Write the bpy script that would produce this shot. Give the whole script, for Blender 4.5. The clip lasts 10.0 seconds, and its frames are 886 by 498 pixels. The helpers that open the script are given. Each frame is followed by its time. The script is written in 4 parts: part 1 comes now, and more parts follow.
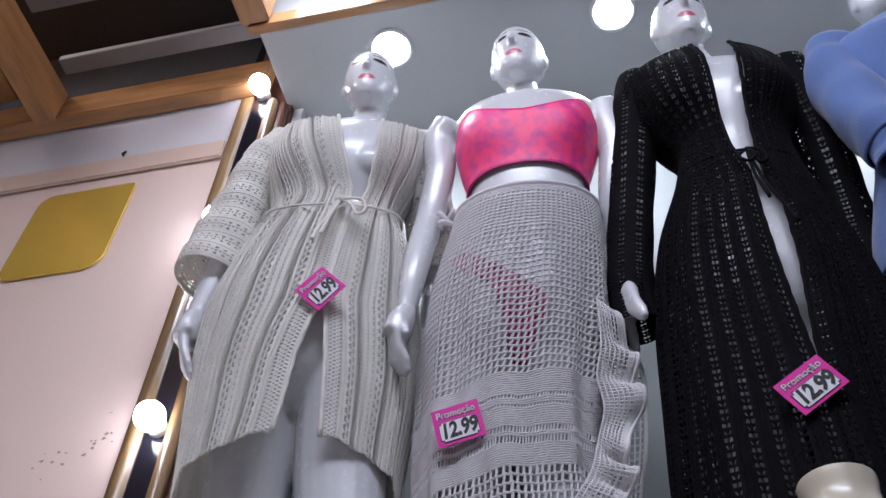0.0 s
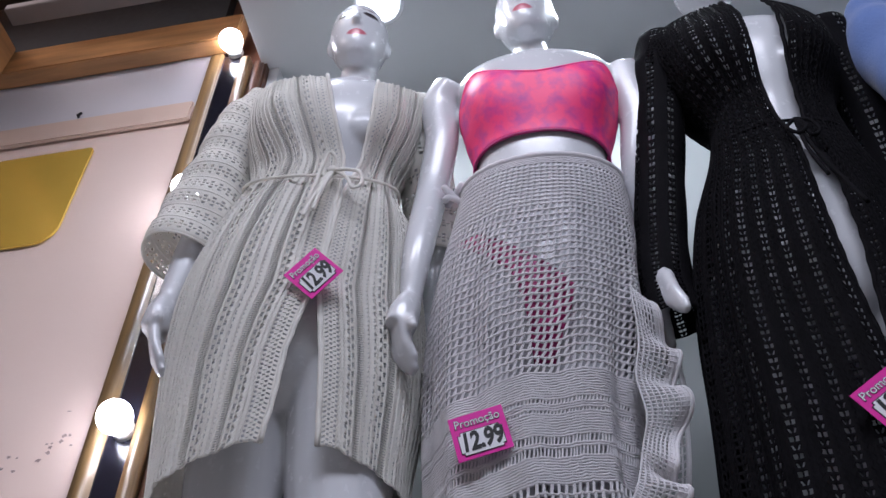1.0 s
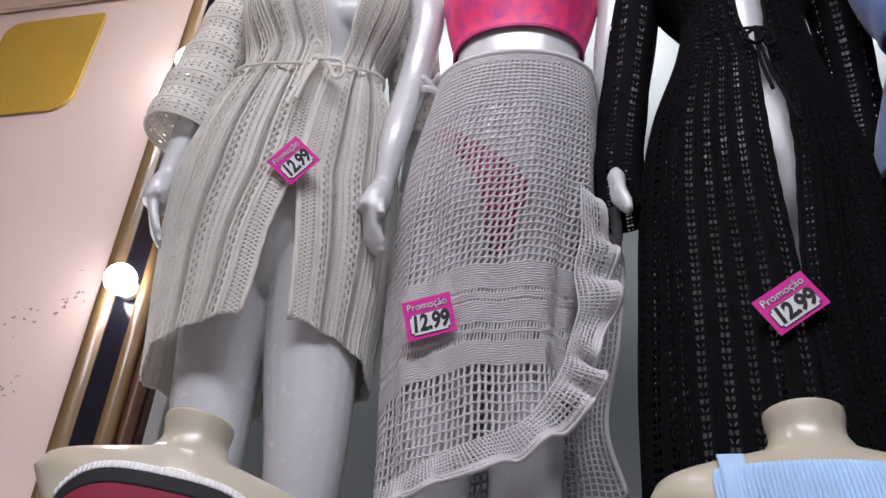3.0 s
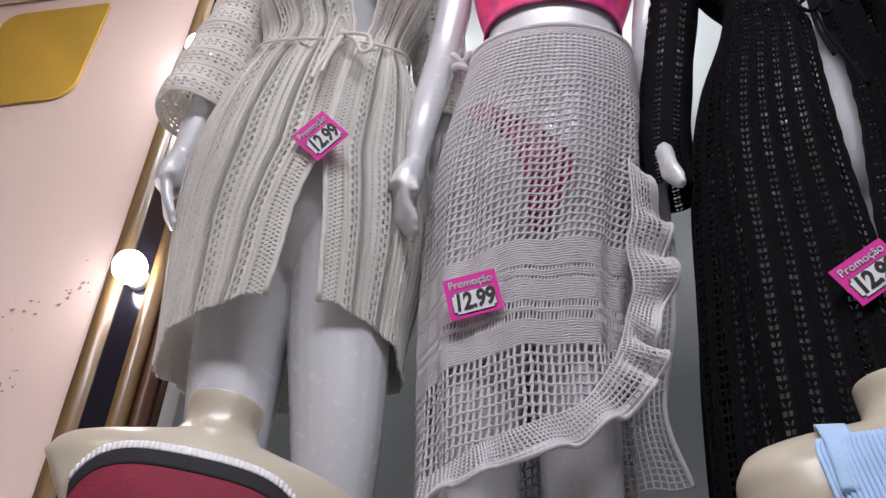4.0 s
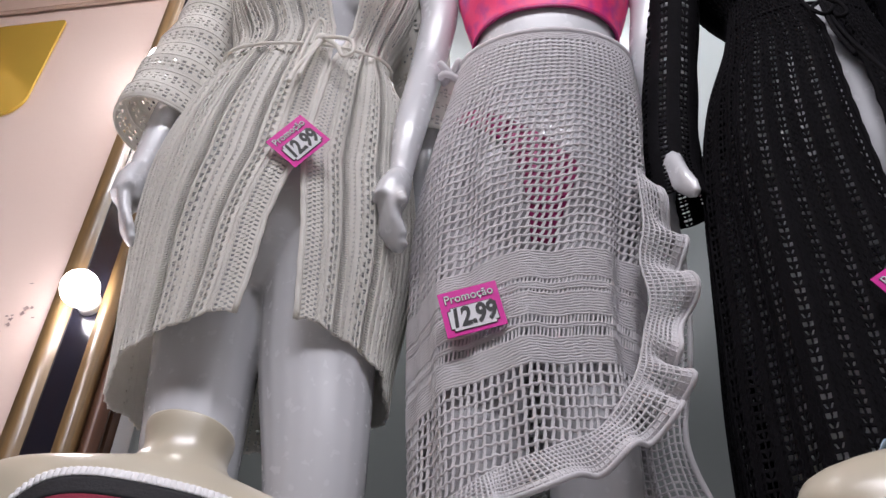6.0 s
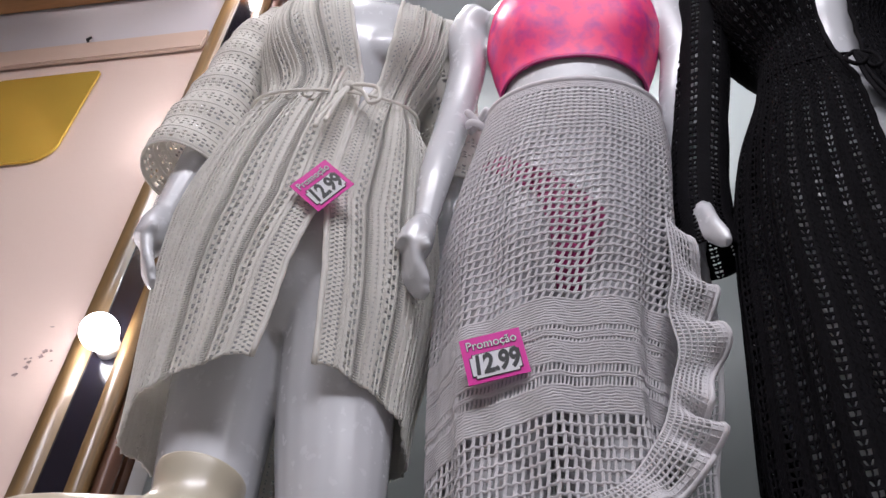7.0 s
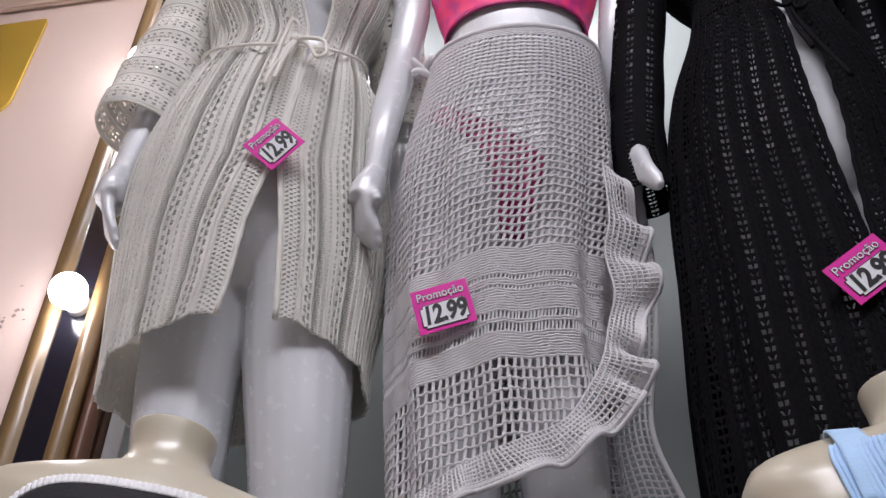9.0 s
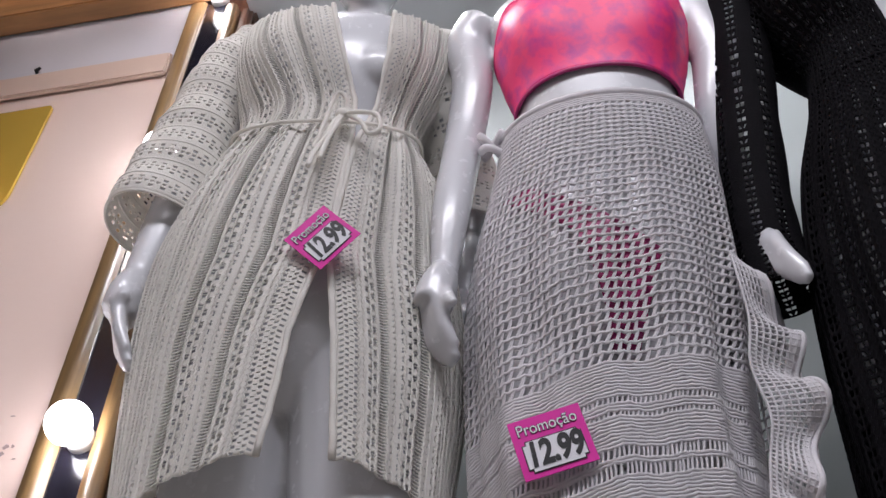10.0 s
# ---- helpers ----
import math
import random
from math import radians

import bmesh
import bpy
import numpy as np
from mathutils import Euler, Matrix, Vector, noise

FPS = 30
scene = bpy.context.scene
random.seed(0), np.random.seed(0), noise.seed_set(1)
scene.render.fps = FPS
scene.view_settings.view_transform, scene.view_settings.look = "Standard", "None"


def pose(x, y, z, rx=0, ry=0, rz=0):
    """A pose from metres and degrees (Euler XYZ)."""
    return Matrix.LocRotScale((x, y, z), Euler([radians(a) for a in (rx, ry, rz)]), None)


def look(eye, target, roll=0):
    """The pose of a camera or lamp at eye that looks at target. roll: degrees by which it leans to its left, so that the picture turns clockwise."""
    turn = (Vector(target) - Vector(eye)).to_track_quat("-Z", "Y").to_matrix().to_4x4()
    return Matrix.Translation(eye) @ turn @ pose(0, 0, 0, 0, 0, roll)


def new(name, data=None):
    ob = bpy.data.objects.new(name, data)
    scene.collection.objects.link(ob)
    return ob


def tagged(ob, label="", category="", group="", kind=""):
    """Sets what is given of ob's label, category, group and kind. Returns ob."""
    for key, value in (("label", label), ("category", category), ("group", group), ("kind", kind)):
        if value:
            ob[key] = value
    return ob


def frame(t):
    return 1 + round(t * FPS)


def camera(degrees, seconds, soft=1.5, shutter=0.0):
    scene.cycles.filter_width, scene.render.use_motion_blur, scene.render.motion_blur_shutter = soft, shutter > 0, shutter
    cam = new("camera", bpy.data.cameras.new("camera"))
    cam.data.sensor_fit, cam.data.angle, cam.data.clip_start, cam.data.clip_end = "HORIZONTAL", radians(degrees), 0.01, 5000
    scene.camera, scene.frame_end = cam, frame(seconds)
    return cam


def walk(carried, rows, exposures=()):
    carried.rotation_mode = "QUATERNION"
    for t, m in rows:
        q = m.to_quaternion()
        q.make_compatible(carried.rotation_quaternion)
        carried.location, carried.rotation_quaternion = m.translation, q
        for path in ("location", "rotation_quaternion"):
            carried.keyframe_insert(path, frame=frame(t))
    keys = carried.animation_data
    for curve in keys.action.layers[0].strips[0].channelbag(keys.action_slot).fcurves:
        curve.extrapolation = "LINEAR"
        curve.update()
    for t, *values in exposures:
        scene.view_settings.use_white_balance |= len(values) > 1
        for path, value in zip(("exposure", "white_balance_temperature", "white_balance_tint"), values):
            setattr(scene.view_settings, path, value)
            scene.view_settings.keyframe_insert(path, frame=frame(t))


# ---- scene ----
cam = camera(50.0, 10.0)
PATH = [
    (0, (-0.074, -0.022, 1.511), (-0.41, 1.262, 3.007), 2.7),
    (0.5, (-0.191, 0.083, 1.7), (-0.454, 1.39, 3.191), -0.4),
    (1, (-0.195, 0.079, 1.681), (-0.446, 1.433, 3.131), 0.1),
    (1.5, (-0.163, 0.077, 1.661), (-0.407, 1.456, 3.088), 0.9),
    (2, (-0.106, 0.054, 1.646), (-0.398, 1.514, 2.981), 2.3),
    (2.2, (-0.08, 0.023, 1.649), (-0.394, 1.519, 2.938), 3.0),
    (3.3, (-0.035, -0.074, 1.671), (-0.419, 1.503, 2.839), 4.3),
    (3.5, (-0.078, -0.02, 1.651), (-0.45, 1.524, 2.866), 4.4),
    (4, (-0.154, 0.061, 1.648), (-0.484, 1.587, 2.898), 3.4),
    (4.5, (-0.201, 0.09, 1.664), (-0.408, 1.615, 2.941), 1.0),
    (5, (-0.237, 0.117, 1.675), (-0.391, 1.628, 2.976), -0.0),
    (6.3, (-0.235, 0.237, 1.681), (-0.484, 1.647, 3.078), 2.4),
    (6.5, (-0.237, 0.247, 1.683), (-0.496, 1.629, 3.105), 3.3),
    (7, (-0.231, 0.251, 1.679), (-0.507, 1.591, 3.137), 4.3),
    (7.5, (-0.238, 0.239, 1.684), (-0.52, 1.574, 3.146), 4.6),
    (8, (-0.228, 0.236, 1.678), (-0.487, 1.602, 3.116), 3.6),
    (8.5, (-0.203, 0.216, 1.667), (-0.37, 1.683, 3.015), 1.1),
    (9, (-0.19, 0.155, 1.68), (-0.417, 1.648, 2.991), -0.2),
    (9.5, (-0.177, 0.16, 1.699), (-0.48, 1.565, 3.091), 0.6),
    (10, (-0.317, 0.327, 1.878), (-0.535, 1.682, 3.332), -1.1),
]

# the picture starts cooler and darker and warms as the white balance settles
TONE = [(0, -0.12, 5850, 10), (1, -0.2, 5850, 10), (2, -0.08, 6150, 10), (3.5, 0.08, 6400, 10), (5, 0.1, 6500, 10), (6.5, 0.08, 6450, 10), (8, -0.05, 6400, 10), (8.5, 0.08, 6450, 10), (9.5, 0.0, 6450, 10), (10, -0.12, 6400, 10)]
walk(cam, [(t, look(eye, target, roll)) for t, eye, target, roll in PATH], TONE)

# ---- light ----
world = bpy.data.worlds.new("world")
scene.world = world
world.use_nodes = True
world.node_tree.nodes["Background"].inputs[0].default_value = (0.55, 0.6, 0.7, 1)
world.node_tree.nodes["Background"].inputs[1].default_value = 0.05
scene.view_settings.exposure = 0.0


def area(name, at, target, sx, sy, watts, colour):
    lamp = bpy.data.lights.new(name, "AREA")
    lamp.shape, lamp.size, lamp.size_y, lamp.energy, lamp.color = "RECTANGLE", sx, sy, watts, colour
    ob = new(name, lamp)
    ob.matrix_world = look(at, target)
    return ob


area("ceiling_panel_light", (-0.2, -0.5, 4.1), (-0.2, 0.0, 0), 2.2, 0.5, 84, (0.95, 0.925, 1.0))
area("ceiling_panel_light", (-2.0, 0.0, 4.1), (-1.9, 0.3, 0), 0.5, 1.0, 86, (1.0, 0.85, 0.82))


def spot(at, watts):
    lamp = bpy.data.lights.new("downlight_beam", "SPOT")
    lamp.energy, lamp.spot_size, lamp.spot_blend, lamp.shadow_soft_size, lamp.color = watts, radians(140), 0.6, 0.05, (0.93, 0.97, 1.0)
    new("downlight_beam", lamp).matrix_world = look(at, (at[0], at[1], 0))


# ---- materials ----
def mat(name, colour, rough=0.5, metal=0.0, var=0.12, scale=8.0, bump=0.0, bump_scale=60.0, coat=0.0, second=None, mix=0.5, stretch=(1, 1, 1), sheen=0.0, wear=0.08):
    m = bpy.data.materials.new(name)
    m.use_nodes = True
    nt = m.node_tree
    b = nt.nodes["Principled BSDF"]
    b.inputs["Roughness"].default_value, b.inputs["Metallic"].default_value = rough, metal
    b.inputs["Coat Weight"].default_value, b.inputs["Coat Roughness"].default_value = coat, 0.08
    b.inputs["Sheen Weight"].default_value = sheen
    tc, mp = nt.nodes.new("ShaderNodeTexCoord"), nt.nodes.new("ShaderNodeMapping")
    mp.inputs["Scale"].default_value = stretch
    nt.links.new(tc.outputs["Object"], mp.inputs["Vector"])
    n1, n2 = nt.nodes.new("ShaderNodeTexNoise"), nt.nodes.new("ShaderNodeTexNoise")
    n1.inputs["Scale"].default_value, n1.inputs["Detail"].default_value = scale, 6
    n2.inputs["Scale"].default_value, n2.inputs["Detail"].default_value = bump_scale, 4
    for n in (n1, n2):
        nt.links.new(mp.outputs[0], n.inputs["Vector"])
    ramp = nt.nodes.new("ShaderNodeValToRGB")
    c2 = second or tuple(c * (1 - 2 * var) for c in colour)
    ramp.color_ramp.elements[0].color, ramp.color_ramp.elements[1].color = (*c2, 1), (*colour, 1)
    ramp.color_ramp.elements[0].position, ramp.color_ramp.elements[1].position = mix - 0.2, mix + 0.15
    nt.links.new(n1.outputs["Fac"], ramp.inputs[0])
    nt.links.new(ramp.outputs[0], b.inputs["Base Color"])
    mr = nt.nodes.new("ShaderNodeMapRange")
    mr.inputs["To Min"].default_value, mr.inputs["To Max"].default_value = max(0.02, rough - wear), rough + wear
    nt.links.new(n2.outputs["Fac"], mr.inputs["Value"])
    nt.links.new(mr.outputs[0], b.inputs["Roughness"])
    if bump:
        bp = nt.nodes.new("ShaderNodeBump")
        bp.inputs["Strength"].default_value, bp.inputs["Distance"].default_value = bump, 0.002
        nt.links.new(n2.outputs["Fac"], bp.inputs["Height"])
        nt.links.new(bp.outputs[0], b.inputs["Normal"])
    return m


def glow(name, colour, strength):
    m = bpy.data.materials.new(name)
    m.use_nodes = True
    b = m.node_tree.nodes["Principled BSDF"]
    b.inputs["Base Color"].default_value = (*colour, 1)
    b.inputs["Emission Color"].default_value, b.inputs["Emission Strength"].default_value = (*colour, 1), strength
    return m


PINK = mat("pink_wall_paint", (0.77, 0.60, 0.53), 0.5, var=0.03, scale=1.6, bump=0.1, bump_scale=90)
BAND = mat("pale_grey_wall_paint", (0.66, 0.65, 0.70), 0.5, var=0.05, scale=2.5, bump=0.1, bump_scale=90)
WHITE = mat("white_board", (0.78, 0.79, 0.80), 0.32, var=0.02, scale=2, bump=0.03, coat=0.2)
# darker copy of the white board, with the soffit's shade put into its colour
BOARD = mat("shaded_white_board", (0.60, 0.61, 0.62), 0.4, var=0.02, scale=2, bump=0.03)
# white panel greyed all over to stand for the shade behind the mannequins
BACK = mat("shaded_white_back_panel", (0.38, 0.40, 0.40), 0.4, var=0.03, scale=2.5, bump=0.03)
WOOD = mat("varnished_pine", (0.50, 0.25, 0.095), 0.35, var=0.2, scale=3.5, bump=0.15, bump_scale=50, coat=0.3, stretch=(1.5, 12, 12))
WOODY = mat("varnished_pine_cross", (0.50, 0.25, 0.095), 0.35, var=0.2, scale=3.5, bump=0.15, bump_scale=50, coat=0.3, stretch=(12, 1.5, 12))
GOLD = mat("gold_wood_trim", (0.25, 0.15, 0.06), 0.42, metal=0.0, var=0.2, scale=4, bump=0.1, stretch=(30, 30, 1), coat=0.3)
BROWN = mat("brown_wood", (0.16, 0.07, 0.04), 0.4, var=0.2, scale=4, bump=0.1, stretch=(20, 20, 1))
DARK = mat("dark_gloss_panel", (0.012, 0.012, 0.02), 0.16, var=0.1, scale=3)
SLAT = mat("grey_slat", (0.19, 0.17, 0.165), 0.6, var=0.1, scale=4)
# near-black colour stands for missing light above the slats and cornice
VOID = mat("unlit_void_black", (0.012, 0.010, 0.010), 0.8, var=0.1)
PLATE = mat("gold_mirror_acrylic", (0.80, 0.56, 0.10), 0.2, metal=0.5, var=0.04, scale=6, wear=0.03)
TAN = mat("tan_wall_moulding", (0.70, 0.53, 0.44), 0.5, var=0.05, scale=3, bump=0.1, bump_scale=90)
FLOOR = mat("grey_floor", (0.35, 0.34, 0.33), 0.35, var=0.1, scale=3)
ROOM = mat("shop_wall_paint", (0.62, 0.60, 0.58), 0.6, var=0.05, scale=2)
BULB = glow("lit_bulb", (1.0, 0.95, 1.0), 32.0)
LED = glow("lit_led", (0.95, 0.98, 1.0), 22.0)
TUBE = glow("lit_tube", (1.0, 0.96, 0.88), 12.0)
FORM = mat("beige_plastic_form", (0.50, 0.45, 0.35), 0.30, var=0.01, scale=5, coat=0.2, wear=0.015)
CREAM = mat("cream_yarn", (0.90, 0.88, 0.83), 0.85, var=0.05, scale=30, bump=0.6, bump_scale=420, sheen=0.3)
YARN = mat("white_yarn", (0.88, 0.86, 0.88), 0.85, var=0.05, scale=30, bump=0.6, bump_scale=420, sheen=0.3)
BLACK = mat("black_yarn", (0.0045, 0.004, 0.0055), 0.8, var=0.2, scale=40, bump=0.6, bump_scale=420)
BLACK.node_tree.nodes["Principled BSDF"].inputs["Specular IOR Level"].default_value = 0.08
BLUE = mat("blue_sweater_knit", (0.085, 0.15, 0.38), 0.85, var=0.1, scale=14, bump=0.6, bump_scale=260, sheen=0.4)
SKY = mat("sky_blue_rib", (0.42, 0.62, 0.88), 0.85, var=0.06, scale=20, bump=0.5, bump_scale=300, sheen=0.3)
RED = mat("dark_red_jersey", (0.24, 0.008, 0.035), 0.8, var=0.1, scale=20, bump=0.4, bump_scale=300)
JET = mat("black_jersey", (0.005, 0.004, 0.007), 0.8, var=0.1, scale=20, bump=0.4, bump_scale=300)
WRIB = mat("white_rib", (0.78, 0.77, 0.78), 0.85, var=0.05, scale=20, bump=0.4, bump_scale=300)
BRA = mat("pink_print_lycra", (0.93, 0.045, 0.21), 0.5, var=0.1, scale=34, second=(0.40, 0.03, 0.30), mix=0.42, bump=0.1, bump_scale=500)
BIKINI = mat("magenta_lycra", (0.50, 0.03, 0.19), 0.45, var=0.2, scale=25)
CARD = mat("magenta_card", (0.72, 0.035, 0.36), 0.3, var=0.03, coat=0.3)
PAPER = mat("white_paper", (0.80, 0.80, 0.84), 0.14, var=0.01, coat=0.6)
INK = mat("black_ink", (0.01, 0.01, 0.012), 0.4, var=0.1)
SCUFF = mat("grey_scuff", (0.40, 0.29, 0.27), 0.7, var=0.2, scale=60)



def let_through(m, share, colour):
    """Loose yarn lets some light pass to the cloth's far side."""
    nt = m.node_tree
    b, out = nt.nodes["Principled BSDF"], nt.nodes["Material Output"]
    tr, mx = nt.nodes.new("ShaderNodeBsdfTranslucent"), nt.nodes.new("ShaderNodeMixShader")
    tr.inputs[0].default_value, mx.inputs[0].default_value = (*colour, 1), share
    nt.links.new(b.outputs[0], mx.inputs[1])
    nt.links.new(tr.outputs[0], mx.inputs[2])
    nt.links.new(mx.outputs[0], out.inputs["Surface"])


let_through(YARN, 0.4, (0.85, 0.83, 0.85))
let_through(CREAM, 0.35, (0.88, 0.85, 0.80))


# ---- building helpers ----
def mesh_of(name, bm, smooth=True):
    me = bpy.data.meshes.new(name)
    bm.to_mesh(me)
    bm.free()
    for p in me.polygons:
        p.use_smooth = smooth
    return me


def part(name, bm, material, parent=None, label="", smooth=True):
    ob = new(name, mesh_of(name, bm, smooth))
    ob.data.materials.append(material)
    if parent:
        ob.parent = parent
    if label:
        ob["label"] = label
    return ob


def thing(name, label, category, group="", kind="", at=(0, 0, 0)):
    ob = tagged(new(name), label, category, group, kind)
    ob.location = at
    return ob


def box(x0, x1, y0, y1, z0, z1, bevel=0.003):
    bm = bmesh.new()
    bmesh.ops.create_cube(bm, size=1)
    for v in bm.verts:
        v.co = ((x0 + x1) / 2 + v.co.x * (x1 - x0), (y0 + y1) / 2 + v.co.y * (y1 - y0), (z0 + z1) / 2 + v.co.z * (z1 - z0))
    if bevel:
        bmesh.ops.bevel(bm, geom=bm.edges[:], offset=bevel, segments=2, affect="EDGES")
    return bm


def structure(name, bm, material, label, category):
    return tagged(part(name, bm, material, smooth=False), label, category, kind="structure")


class Rings:
    """Elliptic cross-sections up a body: z, centre x, centre y, half width, half depth; yaw turns each one."""

    def __init__(self, rows, yaw=0.0, grow=0.0):
        a = np.array(sorted(rows), float)
        self.z, self.v, self.yaw, self.grow = a[:, 0], a[:, 1:], radians(yaw), grow

    def at(self, z):
        z = np.asarray(z, float)
        k = np.clip(np.searchsorted(self.z, z) - 1, 0, len(self.z) - 2)
        t = np.clip((z - self.z[k]) / (self.z[k + 1] - self.z[k]), 0, 1)
        h = (self.z[k + 1] - self.z[k])
        d = np.gradient(self.v, self.z, axis=0)
        out = []
        for c in range(4):
            p0, p1, m0, m1 = self.v[k, c], self.v[k + 1, c], d[k, c] * h, d[k + 1, c] * h
            out.append((2 * t**3 - 3 * t**2 + 1) * p0 + (t**3 - 2 * t**2 + t) * m0 + (3 * t**2 - 2 * t**3) * p1 + (t**3 - t**2) * m1)
        return out

    def point(self, th, z, extra=0.0):
        """th: 0 at the front, minus to the body's side with smaller x."""
        cx, cy, hw, hd = self.at(z)
        e = self.grow + extra
        dx, dy = (hw + e) * np.sin(th), -(hd + e) * np.cos(th)
        c, s = math.cos(self.yaw), math.sin(self.yaw)
        return np.stack([cx + c * dx - s * dy, cy + s * dx + c * dy, np.broadcast_to(z, np.shape(dx))], -1)

    def theta(self, x, z):
        """The angle at which the front of the section at z has this x."""
        cx, cy, hw, hd = self.at(z)
        return np.arcsin(np.clip((x - cx) / (hw + self.grow), -0.98, 0.98)) - self.yaw * 0.6


def loft(bm, rings, z0, z1, nz=40, n=36, cap=True, extra=0.0):
    zs, th = np.linspace(z0, z1, nz), np.linspace(-math.pi, math.pi, n, endpoint=False)
    p = rings.point(th[None, :], zs[:, None], extra)
    vs = [[bm.verts.new(q) for q in row] for row in p]
    for a, b in zip(vs, vs[1:]):
        for i in range(n):
            bm.faces.new((a[i], a[(i + 1) % n], b[(i + 1) % n], b[i]))
    if cap:
        bm.faces.new(vs[0][::-1]), bm.faces.new(vs[-1])


def tube(bm, pts, radii, n=12, flat=1.0, close=False):
    pts = [Vector(p) for p in pts]
    rows, side = [], None
    for k, p in enumerate(pts):
        a, b = pts[max(k - 1, 0)], pts[min(k + 1, len(pts) - 1)]
        if close:
            a, b = pts[k - 1], pts[(k + 1) % len(pts)]
        d = (b - a).normalized()
        side = (side - d * side.dot(d)) if side else d.cross(Vector((0, 1, 0.01)))
        side.normalize()
        up = d.cross(side)
        r = radii[k] if hasattr(radii, "__len__") else radii
        rows.append([bm.verts.new(p + side * r * math.cos(t) + up * r * flat * math.sin(t)) for t in np.linspace(0, 2 * math.pi, n, endpoint=False)])
    pairs = list(zip(rows, rows[1:])) + ([(rows[-1], rows[0])] if close else [])
    for a, b in pairs:
        for i in range(n):
            bm.faces.new((a[i], a[(i + 1) % n], b[(i + 1) % n], b[i]))
    if not close:
        bm.faces.new(rows[0][::-1]), bm.faces.new(rows[-1])


def smooth_path(pts, n):
    """A rounded line through the points, with n steps."""
    p = np.array(pts, float)
    t = np.linspace(0, len(p) - 1, n)
    k = np.clip(t.astype(int), 0, len(p) - 2)
    f = (t - k)[:, None]
    q = np.vstack([2 * p[0] - p[1], p, 2 * p[-1] - p[-2]])
    a, b, c, d = q[k], q[k + 1], q[k + 2], q[k + 3]
    return 0.5 * (2 * b + (c - a) * f + (2 * a - 5 * b + 4 * c - d) * f**2 + (3 * b - a - 3 * c + d) * f**3)


def ball(bm, at, r, seg=24):
    res = bmesh.ops.create_uvsphere(bm, u_segments=seg, v_segments=seg // 2, radius=1.0)
    for v in res["verts"]:
        v.co = Vector(at) + Vector((v.co.x * r[0], v.co.y * r[1], v.co.z * r[2]))


def knit(name, grid, hole, material, parent, label="", thick=0.0022, keep=None):
    """A sheet of stitches over a grid of points. hole(i, j): None for a closed stitch, or the opening's width, height and slant."""
    nv, nu = grid.shape[0] - 1, grid.shape[1] - 1
    verts, faces = list(map(tuple, grid.reshape(-1, 3))), []
    w = nu + 1
    for j in range(nv):
        for i in range(nu):
            if keep is not None and not keep(i, j):
                continue
            a, b, c, d = j * w + i, j * w + i + 1, (j + 1) * w + i + 1, (j + 1) * w + i
            o = hole(i, j)
            if not o:
                faces.append((a, b, c, d))
                continue
            hx, hy, sl = o
            k = len(verts)
            P = grid[j, i], grid[j, i + 1], grid[j + 1, i + 1], grid[j + 1, i]
            for u, v in ((0.5 - hx / 2 - sl, 0.5 - hy / 2), (0.5 + hx / 2 - sl, 0.5 - hy / 2), (0.5 + hx / 2 + sl, 0.5 + hy / 2), (0.5 - hx / 2 + sl, 0.5 + hy / 2)):
                verts.append(tuple(P[0] * (1 - u) * (1 - v) + P[1] * u * (1 - v) + P[2] * u * v + P[3] * (1 - u) * v))
            faces += [(a, b, k + 1, k), (b, c, k + 2, k + 1), (c, d, k + 3, k + 2), (d, a, k, k + 3)]
    me = bpy.data.meshes.new(name)
    me.from_pydata(verts, [], faces)
    me.validate()
    for p in me.polygons:
        p.use_smooth = True
    ob = new(name, me)
    me.materials.append(material)
    if thick:
        m = ob.modifiers.new("thickness", "SOLIDIFY")
        m.thickness, m.offset = thick, 0.0
    if parent:
        ob.parent = parent
    if label:
        ob["label"] = label
    return ob


def cords(name, paths, radius, centre, material, parent, label="", keep=None, n=5):
    """Yarn along many paths at once: an array of paths, steps, 3. centre: x and y of the axis that they run round."""
    P = np.asarray(paths, float)
    K, m, _ = P.shape
    tan = np.gradient(P, axis=1)
    tan /= np.linalg.norm(tan, axis=2, keepdims=True) + 1e-12
    out = P - np.array([centre[0], centre[1], 0])
    out[..., 2] = 0
    side = np.cross(tan, out)
    side /= np.linalg.norm(side, axis=2, keepdims=True) + 1e-12
    up = np.cross(side, tan)
    a = np.linspace(0, 2 * math.pi, n, endpoint=False)
    V = P[:, :, None] + radius * (np.cos(a)[:, None] * side[:, :, None] + np.sin(a)[:, None] * up[:, :, None])
    idx = np.arange(K * m * n).reshape(K, m, n)
    nxt = np.roll(idx, -1, axis=2)
    F = np.stack([idx[:, :-1], nxt[:, :-1], nxt[:, 1:], idx[:, 1:]], -1)
    if keep is not None:
        F = F[keep]
    F = F.reshape(-1, 4)
    me = bpy.data.meshes.new(name)
    me.from_pydata(V.reshape(-1, 3).tolist(), [], F.tolist())
    for p in me.polygons:
        p.use_smooth = True
    me.materials.append(material)
    ob = new(name, me)
    ob.parent = parent
    ob["kind"] = "stuff"
    if label:
        ob["label"] = label
    return ob


